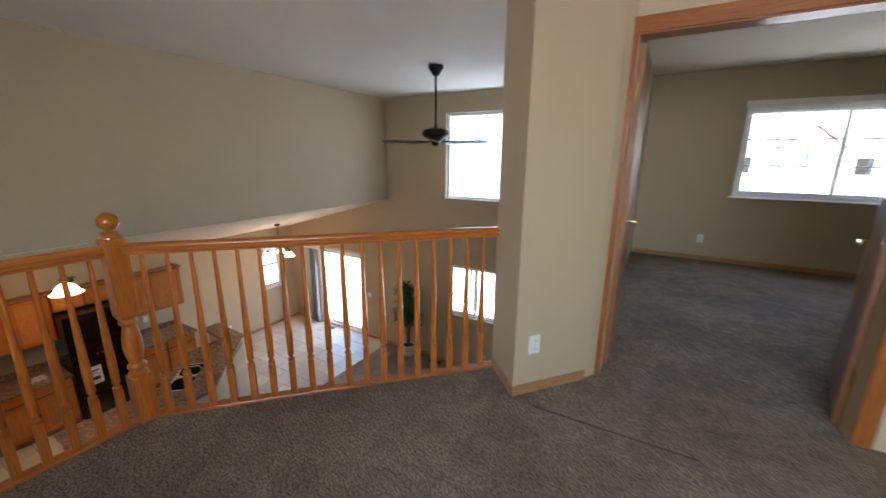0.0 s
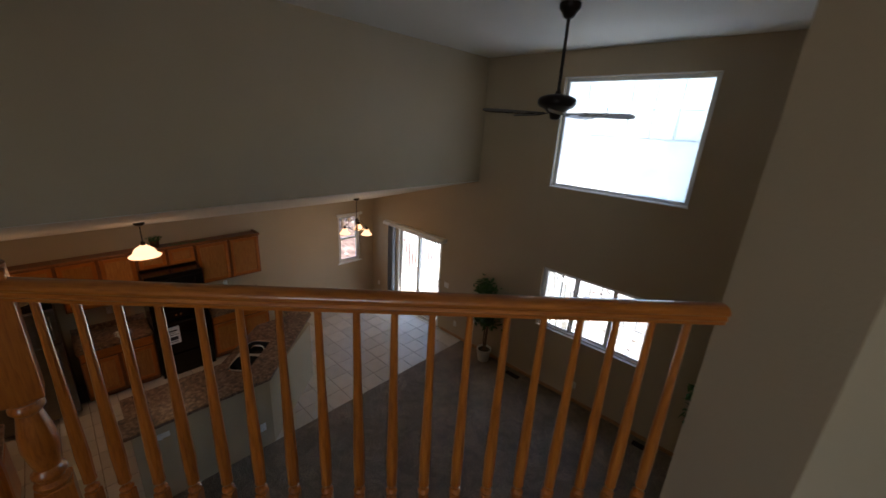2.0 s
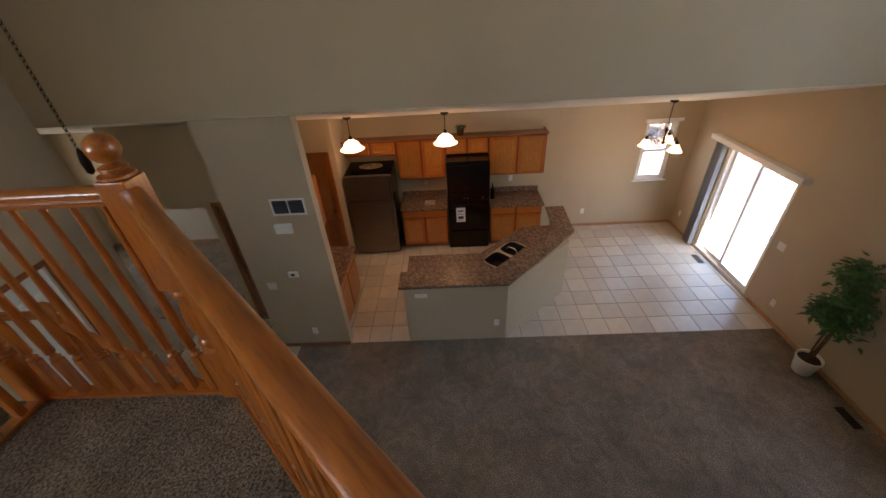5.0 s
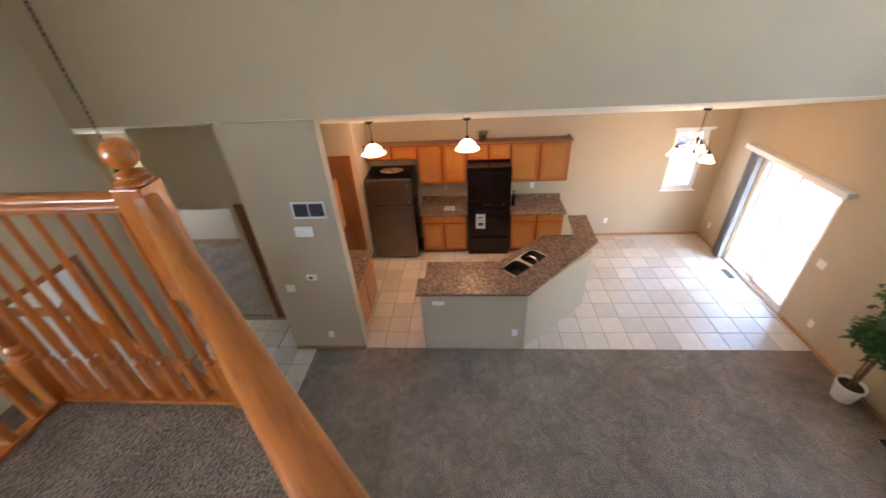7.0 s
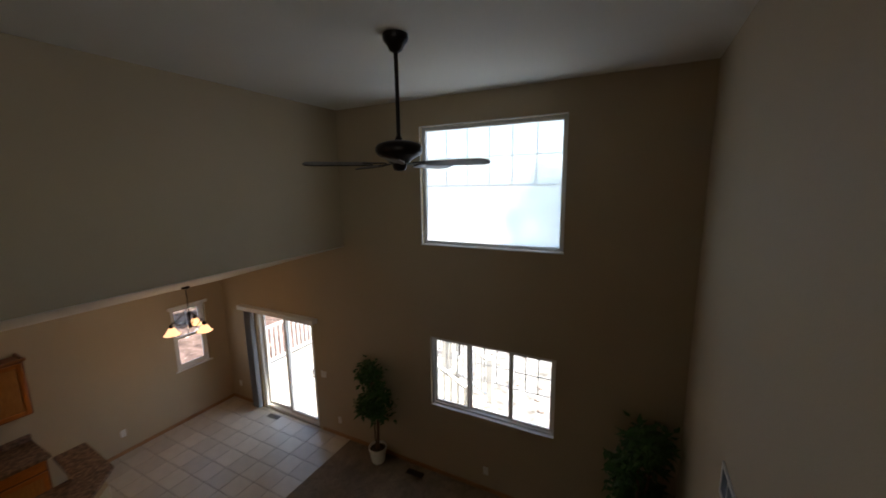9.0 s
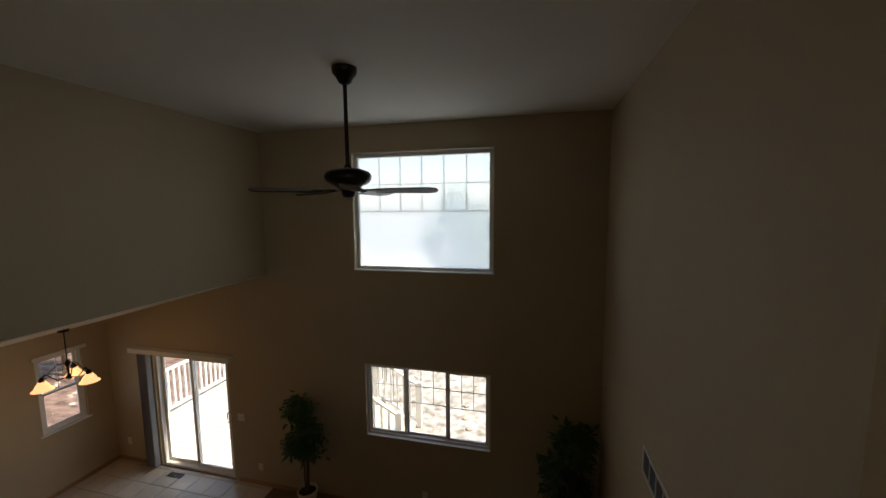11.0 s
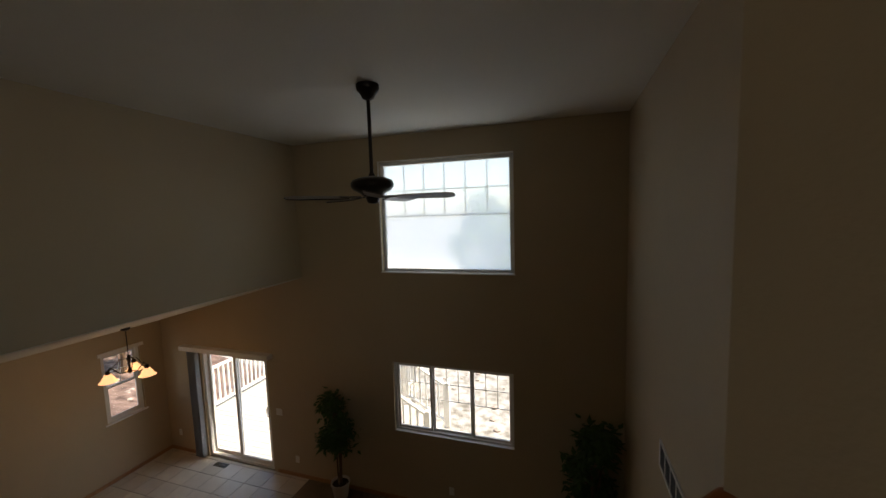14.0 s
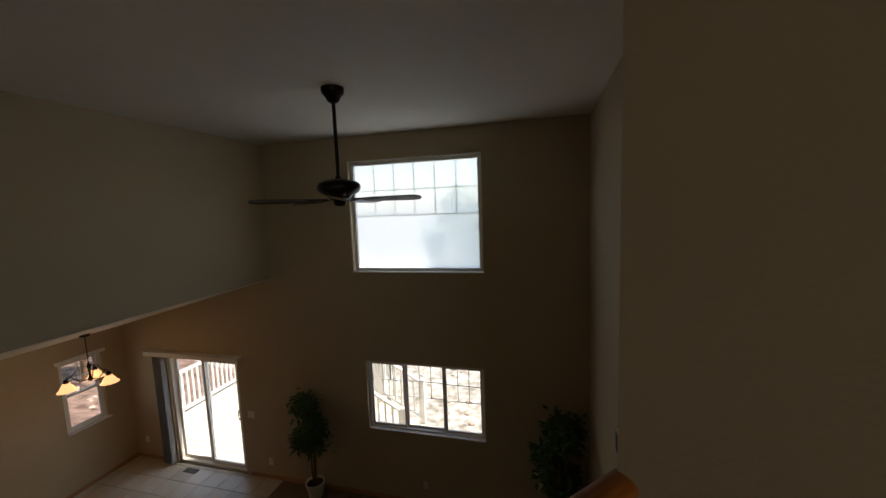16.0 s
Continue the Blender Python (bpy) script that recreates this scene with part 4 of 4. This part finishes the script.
dz = 2.2 - slope_z(CX)
part("canopy", lathe(B(), [(0.02, -0.04), (0.05, -0.025), (0.055, 0.0)], 16), IRON, ch, smooth=True)
part("stem", tube(B(), [(0, 0, -0.03), (0, 0, dz + 0.12)], 0.006), IRON, ch)
part("hub", lathe(B(), [(0.012, dz - 0.12), (0.03, dz - 0.1), (0.022, dz - 0.07), (0.012, dz - 0.04), (0.016, dz + 0.05), (0.026, dz + 0.08), (0.01, dz + 0.13)], 14), IRON, ch, smooth=True)
for k in range(3):
    a = math.radians(17 + 120 * k)
    c, s = math.cos(a), math.sin(a)
    part("arm", tube(B(), [(0.02 * c, 0.02 * s, dz - 0.08), (0.1 * c, 0.1 * s, dz - 0.09), (0.16 * c, 0.16 * s, dz - 0.02), (0.2 * c, 0.2 * s, dz + 0.03), (0.23 * c, 0.23 * s, dz - 0.01)], 0.006, 6), IRON, ch, smooth=True)
    part("arm", tube(B(), [(0.01 * c, 0.01 * s, dz + 0.09), (0.09 * c, 0.09 * s, dz + 0.1), (0.17 * c, 0.17 * s, dz + 0.02), (0.23 * c, 0.23 * s, dz - 0.01)], 0.005, 6), IRON, ch, smooth=True)
    part("socket", lathe(B(), [(0.026, dz - 0.06), (0.026, dz - 0.02), (0.012, dz)], 12, 0.23 * c, 0.23 * s), IRON, ch)
    sh = part("shade", lathe(B(), [(r, z + dz - 0.15) for r, z in bell(0.1, 0.1)], 22, 0.23 * c, 0.23 * s), SHADE, ch, "lit cream alabaster glass shade", smooth=True)
    sh.visible_shadow = False
L = new("chandelier_bulbs", bpy.data.lights.new("chandelier_bulbs", "POINT"))
L.data.energy, L.data.color, L.data.shadow_soft_size = 0.9, (1.0, 0.62, 0.3), 0.15
L.location = Vector((CX, CY, 2.08)) * K

fan = thing("ceiling_fan", (5.275, -1.8, 0.045), "black five-blade ceiling fan on a long downrod", "ceiling fan")
part("canopy", lathe(B(), [(0.02, 4.925), (0.045, 4.94), (0.062, 4.975), (0.085, 5.0), (0.09, 5.02), (0.09, ZC - 0.046)], 20), IRON, fan, smooth=True)
part("downrod", tube(B(), [(0, 0, 4.32), (0, 0, 4.95)], 0.015, 10), IRON, fan, smooth=True)
part("motor", lathe(B(), [(0.07, 4.17), (0.1, 4.2), (0.15, 4.225), (0.17, 4.25), (0.172, 4.28), (0.155, 4.305), (0.1, 4.325), (0.03, 4.335), (0.02, 4.36)], 28), IRON, fan, smooth=True)
part("switch_housing", lathe(B(), [(0.02, 4.115), (0.04, 4.122), (0.05, 4.14), (0.058, 4.175)], 20), IRON, fan, smooth=True)
BLADE = mottled("dark_walnut_blade", (0.03, 0.02, 0.015), (0.06, 0.04, 0.03), 8, 0.35)
for az in (79, 151, 223, 295, 367):
    a = radians(90 - az)
    m = Matrix.Rotation(a, 4, "Z") @ Matrix.Translation((0, 0, 4.165)) @ Matrix.Rotation(radians(-13), 4, "X")
    bm = B()
    prism(bm, [(0.2, -0.045), (0.3, -0.06), (0.6, -0.072), (0.655, -0.05), (0.67, 0.0), (0.655, 0.05), (0.6, 0.072), (0.3, 0.06), (0.2, 0.045)], -0.004, 0.004)
    bm.transform(m)
    part("blade", bm, BLADE, fan, "dark wood fan blade")
    bm = B()
    prism(bm, [(0.1, -0.015), (0.2, -0.02), (0.26, -0.035), (0.27, 0.0), (0.26, 0.035), (0.2, 0.02), (0.1, 0.015)], 0.005, 0.01)
    bm.transform(m)
    part("blade_iron", bm, IRON, fan)

fc = thing("foyer_lantern", (3.85, -7.2, 0), "small dark lantern hanging on a long chain in the foyer", "pendant lamp")
bm = B()
n = 52
for i in range(n):
    z = 3.2 + (ZC - 3.23) * i / n
    pts = [(0.011 * math.cos(t), 0.0, z + 0.017 + 0.024 * math.sin(t)) for t in [math.tau * k / 8 for k in range(9)]]
    if i % 2:
        pts = [(0.0, p[0], p[2]) for p in pts]
    tube(bm, pts, 0.0028, 5)
part("chain", bm, IRON, fc, "dark metal link chain", kind="stuff")
part("canopy", lathe(B(), [(0.02, ZC - 0.05), (0.06, ZC - 0.02), (0.06, ZC)], 16), IRON, fc, smooth=True)
part("lantern_body", lathe(B(), [(0.01, 3.0), (0.03, 3.02), (0.035, 3.1), (0.02, 3.18), (0.008, 3.21)], 12), IRON, fc, smooth=True)

# ---- small fixtures ----
def plate(name, x, y, z, axis, out, w=0.07, h=0.112, kind="outlet", category="electrical outlet", label="white double electrical outlet plate on the beige wall", angle=None):
    """A wall plate; axis is the direction of the wall's normal."""
    ang = {("x", 1): 0, ("x", -1): 180, ("y", 1): 90, ("y", -1): -90}[(axis, out)] if angle is None else angle
    p = thing(name, (x, y, z), label, category, ang)
    part("cover_plate", box(B(), 0.0005, 0.007, -w / 2, w / 2, -h / 2, h / 2, 0.002), WHITE, p)
    if kind == "outlet":
        for s in (-1, 1):
            part("socket", box(B(), 0.007, 0.009, -0.016, 0.016, s * 0.025 - 0.014, s * 0.025 + 0.014, 0.001), VINYL, p)
            for q in (-0.006, 0.006):
                part("slot", box(B(), 0.009, 0.0095, q - 0.0012, q + 0.0012, s * 0.025 - 0.006, s * 0.025 + 0.006), INK, p)
    elif kind == "switch":
        k = max(1, round(w / 0.07))
        for i in range(k):
            c = (i - (k - 1) / 2) * 0.046
            part("toggle", box(B(), 0.007, 0.018, c - 0.005, c + 0.005, -0.01, 0.012, 0.001), VINYL, p)
    return p


SW = "white light switch plate on the beige wall"
plate("outlet", 0, -1.79, 0.34, "x", 1)
plate("outlet", 0.25, 0, 0.34, "y", -1)
plate("outlet", 2.75, 0, 0.29, "y", -1)
plate("outlet", 5.28, 0, 0.3, "y", -1)
plate("outlet", 2.97, -6.33, 0.29, "x", 1)
plate("outlet", 2.95, -3.83, 0.31, "x", 1)
plate("outlet", 2.95, -4.82, 0.83, "x", 1, 0.16, 0.06)
plate("outlet", 0, -4.85, 1.12, "x", 1)
plate("outlet", 0, -3.25, 1.12, "x", 1)
plate("outlet", 8.32, 0, ZL + 0.29, "y", -1)
plate("light_switch", 2.46, 0, 1.03, "y", -1, 0.115, 0.112, "switch", "light switch", SW)
plate("light_switch", 2.97, -6.68, 1.1, "x", 1, 0.115, 0.112, "switch", "light switch", SW)
plate("outlet", 7.303, -4.04, ZL + 0.3, "x", 1, angle=-39)
th = thing("thermostat", (2.97, -6.36, 1.28), "small white thermostat with a dark display", "thermostat")
part("case", box(B(), 0.0005, 0.025, -0.06, 0.06, -0.04, 0.04, 0.005), WHITE, th)
part("display", box(B(), 0.0255, 0.027, -0.025, 0.02, -0.015, 0.02), INK, th)
dc = thing("door_chime", (2.97, -6.28, 1.94), "white plastic door chime box on the kitchen end wall", "door chime")
part("case", box(B(), 0.0005, 0.05, -0.1, 0.1, -0.06, 0.06, 0.012), WHITE, dc)


def grille(x, y, z, out, w, h, n, cols, label):
    g = thing("air_grille", (x, y, z), label, "air vent", 0 if out > 0 else 180)
    for q in ((-w / 2, w / 2, -h / 2, -h / 2 + 0.02), (-w / 2, w / 2, h / 2 - 0.02, h / 2), (-w / 2, -w / 2 + 0.02, -h / 2 + 0.02, h / 2 - 0.02), (w / 2 - 0.02, w / 2, -h / 2 + 0.02, h / 2 - 0.02)):
        part("frame", box(B(), 0.0005, 0.012, *q, 0.002), WHITE, g)
    part("backing", box(B(), 0.0005, 0.002, -w / 2 + 0.02, w / 2 - 0.02, -h / 2 + 0.02, h / 2 - 0.02), BLACK, g)
    for i in range(1, cols):
        y0 = -w / 2 + 0.02 + (w - 0.04) * i / cols
        part("mullion", box(B(), 0.002, 0.011, y0 - 0.006, y0 + 0.006, -h / 2 + 0.02, h / 2 - 0.02), WHITE, g)
    for i in range(n):
        z0 = -h / 2 + 0.025 + (h - 0.05) * (i + 0.5) / n
        part("slat", box(B(), 0.003, 0.009, -w / 2 + 0.02, w / 2 - 0.02, z0 - 0.0012, z0 + 0.0012), BLIND, g)


grille(2.97, -6.165, 2.2, 1, 0.38, 0.2, 9, 2, "white return-air grille with two dark bays")
grille(7.4, -2.09, 2.325, -1, 0.85, 0.2, 9, 6, "long white return-air grille with dark louvres")


def register(x, y, w, d):
    g = thing("floor_register", (x, y, 0.0), "brown metal floor register beside the wall", "floor vent")
    part("frame", box(B(), -w / 2, w / 2, -d / 2, d / 2, 0.0, 0.006, 0.002), IRON, g)
    for i in range(8):
        xx = -w / 2 + w * (i + 0.5) / 8
        part("louvre", box(B(), xx - 0.003, xx + 0.003, -d / 2 + 0.012, d / 2 - 0.012, 0.006, 0.009), BLACK, g)


register(1.29, -0.13, 0.26, 0.1)
register(4.27, -0.16, 0.26, 0.1)
register(6.4, -0.15, 0.26, 0.1)
sd = thing("smoke_detector", (2.0, -7.0, slope_z(2.0) - 0.02), "round white smoke detector on the hall ceiling", "smoke detector")
part("case", lathe(B(), [(0.03, -0.035), (0.055, -0.028), (0.062, 0.0), (0.06, 0.02)], 20), WHITE, sd, smooth=True)
bf = thing("ceiling_light", (8.42, -2.0, ZC - 0.09), "small brass and glass ceiling light in the bedroom", "ceiling lamp")
part("canopy", lathe(B(), [(0.07, 0.05), (0.09, 0.075), (0.09, 0.089)], 18), BRASS, bf, smooth=True)
part("globe", lathe(B(), [(0.02, 0.0), (0.07, 0.012), (0.09, 0.04), (0.07, 0.052)], 18), WHITE, bf, smooth=True)

# ---- outside ----
GROUND = mottled("dry_grass_and_gravel", (0.15, 0.14, 0.12), (0.5, 0.49, 0.48), 5.0, 0.95, 1.0, 25, dist=0.02, detail=9)
part("ground", box(B(), -150, 160, -150, 260, -0.7, -0.62), GROUND, None, "dry grass and gravel yard", kind="structure")
MULCH = mottled("pink_stone_mulch", (0.06, 0.035, 0.028), (0.3, 0.2, 0.17), 2.5, 0.95, 1.0, 25, (1, 2.5, 1), dist=0.03, detail=10)
part("mulch_bed", prism(B(), [(-14, -6), (-1.2, -6), (-1.2, 4.2), (-14, 7)], -0.64, -0.6), MULCH, None, "pink and brown stone mulch bed beside the house", kind="structure")
DECKM = mottled("weathered_deck_board", (0.46, 0.43, 0.39), (0.56, 0.53, 0.48), 3.0, 0.7, 0.3, 20, (1, 8, 1), random=True)
DX0, DX1, DY1 = -0.7, 3.3, 3.7
deck = thing("deck", (0, 0, 0), "pale weathered wooden deck outside the patio door", "deck")
part("deck_frame", box(B(), DX0, DX1, 0.2, DY1, -0.25, -0.07), DECKM, deck)
for i in range(25):
    y = 0.2 + 0.14 * i
    part("board", box(B(), DX0, DX1, y + 0.003, y + 0.137, -0.07, -0.045), DECKM, deck)
for x in (DX0 + 0.1, DX1 - 0.1):
    for y in (0.4, DY1 - 0.1):
        part("leg", box(B(), x - 0.05, x + 0.05, y - 0.05, y + 0.05, -0.62, -0.25), DECKM, deck)
def outside_rail(p, q, z0, z1, n, zt=0.92):
    """A white railing from p to q, whose feet stand at z0 and z1."""
    g = thing("deck_railing", (0, 0, 0), "white painted deck railing with square pickets", "railing", group="deck railings")
    p, q = Vector((*p, z0)), Vector((*q, z1))
    prof = [(-0.035, -0.03), (0.035, -0.03), (0.035, 0.01), (-0.035, 0.01)]
    up = Vector((0, 0, 1))
    part("top_rail", sweep(B(), p + up * zt, q + up * zt, prof), VINYL, g)
    part("bottom_rail", sweep(B(), p + up * 0.1, q + up * 0.1, prof), VINYL, g)
    for i in range(n):
        c = p.lerp(q, (i + 0.5) / n)
        part("picket", box(B(), c.x - 0.018, c.x + 0.018, c.y - 0.018, c.y + 0.018, c.z + 0.1, c.z + zt - 0.02), VINYL, g)
    for c in (p, q):
        part("post", box(B(), c.x - 0.045, c.x + 0.045, c.y - 0.045, c.y + 0.045, c.z, c.z + zt + 0.08, 0.004), VINYL, g)
outside_rail((-0.58, 0.3), (-0.58, 3.6), -0.045, -0.045, 26)
outside_rail((-0.58, 3.6), (3.2, 3.6), -0.045, -0.045, 28)
outside_rail((3.2, 3.6), (3.2, 2.9), -0.045, -0.045, 5)
outside_rail((3.2, 1.7), (3.2, 0.3), -0.045, -0.045, 10)
outside_rail((3.3, 1.7), (4.3, 1.7), -0.045, -0.6, 7)
outside_rail((3.3, 2.9), (4.3, 2.9), -0.045, -0.6, 7)
ds = thing("deck_steps", (0, 0, 0), "pale wooden steps from the deck to the yard", "steps")
for i in range(3):
    part("step", box(B(), 3.3 + 0.3 * i, 3.62 + 0.3 * i, 1.75, 2.85, -0.62, -0.2 - 0.14 * i, 0.005), DECKM, ds)

ROCK = mottled("grey_pink_stone", (0.28, 0.22, 0.2), (0.5, 0.45, 0.4), 4, 0.9)
rnd = random.Random(12)
bm = B()
for _ in range(900):
    x, y = rnd.uniform(-12, 12), rnd.uniform(1.2, 14)
    if DX0 - 0.2 < x < 4.6 and y < 3.9:
        continue
    r = rnd.uniform(0.03, 0.11)
    mm = Matrix.Translation((x, y, -0.62 + r * 0.2)) @ Matrix.Diagonal((r, r * rnd.uniform(0.6, 1), r * 0.5, 1)) @ Matrix.Rotation(rnd.uniform(0, 6), 4, "Z")
    bmesh.ops.create_icosphere(bm, subdivisions=1, radius=1, matrix=mm)
part("gravel", bm, ROCK, None, "scattered landscape stones", kind="stuff", category="stones")

TLEAF = mottled("tree_leaf", (0.1, 0.2, 0.035), (0.24, 0.34, 0.06), 2, 0.6, 0)


def tree(x, y, h, seed, n=1600):
    r = random.Random(seed)
    t = thing("tree", (x, y, -0.65), "green leafy yard tree", "tree", group="yard trees")
    bm = B()
    lathe(bm, [(h * 0.03, 0), (h * 0.022, h * 0.2), (h * 0.012, h * 0.6), (h * 0.004, h * 0.95)], 9)
    tips = []
    for i in range(26):
        z = h * r.uniform(0.25, 0.92)
        a, L = r.uniform(0, math.tau), h * r.uniform(0.15, 0.32) * (1.15 - z / h * 0.7)
        e = Vector((math.cos(a) * L, math.sin(a) * L, z + L * 0.5))
        tube(bm, [(0, 0, z), e * 0.5 + Vector((0, 0, z * 0.5)), e], h * 0.005, 5)
        tips += [e, e * 0.6 + Vector((0, 0, z * 0.4))]
    part("trunk", bm, BARK, t)
    bm = B()
    leaves(bm, r, tips, n, h * 0.06, h * 0.06)
    part("crown", bm, TLEAF, t, kind="stuff")


for i, (x, y, h) in enumerate(((3.2, 17, 5.2), (7.5, 20, 5.5), (-6, 12, 6.0), (-11, 5, 5.5), (-8, -2, 5.0), (0.5, 24, 6.5), (-14, 16, 8), (-6.4, 3.1, 3.2), (-8.3, 4.6, 4.0), (-9.5, 2.6, 4.5), (3.4, 14, 4.0), (1.4, 15, 3.7), (4.8, 16, 4.3))):
    tree(x, y, h, 30 + i)

SIDING = mottled("pale_stucco_siding", (0.55, 0.52, 0.48), (0.62, 0.58, 0.54), 2, 0.8)
ROOFM = mottled("red_brown_shingle", (0.22, 0.1, 0.08), (0.32, 0.16, 0.13), 6, 0.9)
GREYROOF = mottled("grey_shingle", (0.16, 0.16, 0.17), (0.24, 0.24, 0.26), 6, 0.9)
ho = thing("house", (17.9, 38.0, -0.65), "pale neighbouring house with a grey roof and a red-roofed front gable", "house")
part("wall", box(B(), -6, 6, 0, 8, 0, 5.85), SIDING, ho)


def gable_roof(half, y0, y1, z0, z1, t, mat, name):
    """Two roof slopes over an upright triangle."""
    for s in (-1, 1):
        bm = B()
        lo = [bm.verts.new(p) for p in ((s * half, y0, z0), (0, y0, z1), (0, y1, z1), (s * half, y1, z0))]
        hi = [bm.verts.new((v.co.x, v.co.y, v.co.z + t)) for v in lo]
        bm.faces.new(lo)
        bm.faces.new(hi)
        for k in range(4):
            bm.faces.new((lo[k], lo[(k + 1) % 4], hi[(k + 1) % 4], hi[k]))
        part(name, bm, mat, ho)


bm = B()
for y in (-0.5, 8.5):
    for x in (-6.4, 6.4):
        bm.verts.new((x, y, 5.8))
v = list(bm.verts) + [bm.verts.new((-6.4, 4, 7.4)), bm.verts.new((6.4, 4, 7.4))]
for q in ((0, 1, 5, 4), (2, 3, 5, 4), (0, 2, 4), (1, 3, 5), (0, 1, 3, 2)):
    bm.faces.new([v[k] for k in q])
part("main_roof", bm, GREYROOF, ho, "grey shingle main roof")
bm = B()
v = [bm.verts.new(p) for p in ((-1.7, -1, 0), (1.7, -1, 0), (1.7, -1, 5.8), (0, -1, 7.3), (-1.7, -1, 5.8), (-1.7, 3, 0), (1.7, 3, 0), (1.7, 3, 5.8), (0, 3, 7.3), (-1.7, 3, 5.8))]
for q in ((0, 1, 2, 3, 4), (5, 6, 7, 8, 9), (0, 5, 9, 4), (1, 6, 7, 2), (4, 9, 8, 3), (2, 7, 8, 3), (0, 1, 6, 5)):
    bm.faces.new([v[k] for k in q])
part("gable", bm, SIDING, ho)
gable_roof(2.05, -1.3, 3.2, 5.55, 7.35, 0.16, ROOFM, "gable_roof")
bm = lathe(B(), [(0.42, 0.0), (0.42, 0.06), (0.3, 0.06)], 20)
bm.transform(Matrix.Translation((-0.2, -1.0, 4.9)) @ Matrix.Rotation(radians(90), 4, "X"))
part("round_window", bm, GREYROOF, ho, "round grey window in the gable")
for x in (-4.2, 3.6):
    wn2 = part("window", box(B(), x - 0.6, x + 0.6, -0.05, 0.02, 3.4, 4.9, 0.01), VINYL, ho)
    part("pane", box(B(), x - 0.52, x + 0.52, -0.07, -0.052, 3.48, 4.82), BLACK, wn2)

# ---- tiles ----
def tiles(parent, x_edge, y_edge, x0, x1, y0, y1, skip=None, step=0.31):
    mesh = {}
    i0, i1 = math.floor((x0 - x_edge) / step), math.ceil((x1 - x_edge) / step)
    j0, j1 = math.floor((y0 - y_edge) / step), math.ceil((y1 - y_edge) / step)
    for i in range(i0, i1):
        for j in range(j0, j1):
            a, b = max(x0, x_edge + i * step + 0.004), min(x1, x_edge + (i + 1) * step - 0.004)
            c, d = max(y0, y_edge + j * step + 0.004), min(y1, y_edge + (j + 1) * step - 0.004)
            if b - a < 0.02 or d - c < 0.02 or (skip and skip(a, b, c, d)):
                continue
            key = (round(b - a, 3), round(d - c, 3))
            at = Vector(((a + b) / 2, (c + d) / 2, 0.0))
            if key not in mesh:
                w, h = key[0] / 2, key[1] / 2
                ob = part("tile", box(B(), -w, w, -h, h, -0.0058, 0.0, 0.0018), TILE, parent, at=at)
                mesh[key] = ob.data
            else:
                ob = new("tile", mesh[key])
                ob.parent = parent
                ob.location = at * K


def under_walls(a, b, c, d):
    return (d < -6.3 and b < 0.7) or (b < 0.55 and c > -6.2 and d < -2.8) or (a > 2.83 and -6.89 < c and d < -5.88)


tiles(floor_tiles, 2.95, -0.985, 0.0, 2.95, -7.2, 0.0, under_walls)
tiles(foyer_tiles, 2.95, -0.985, 2.955, 4.7, -8.3, -6.6)
tiles(foyer_tiles, 2.95, -0.985, 2.4, 2.95, -8.3, -7.2)
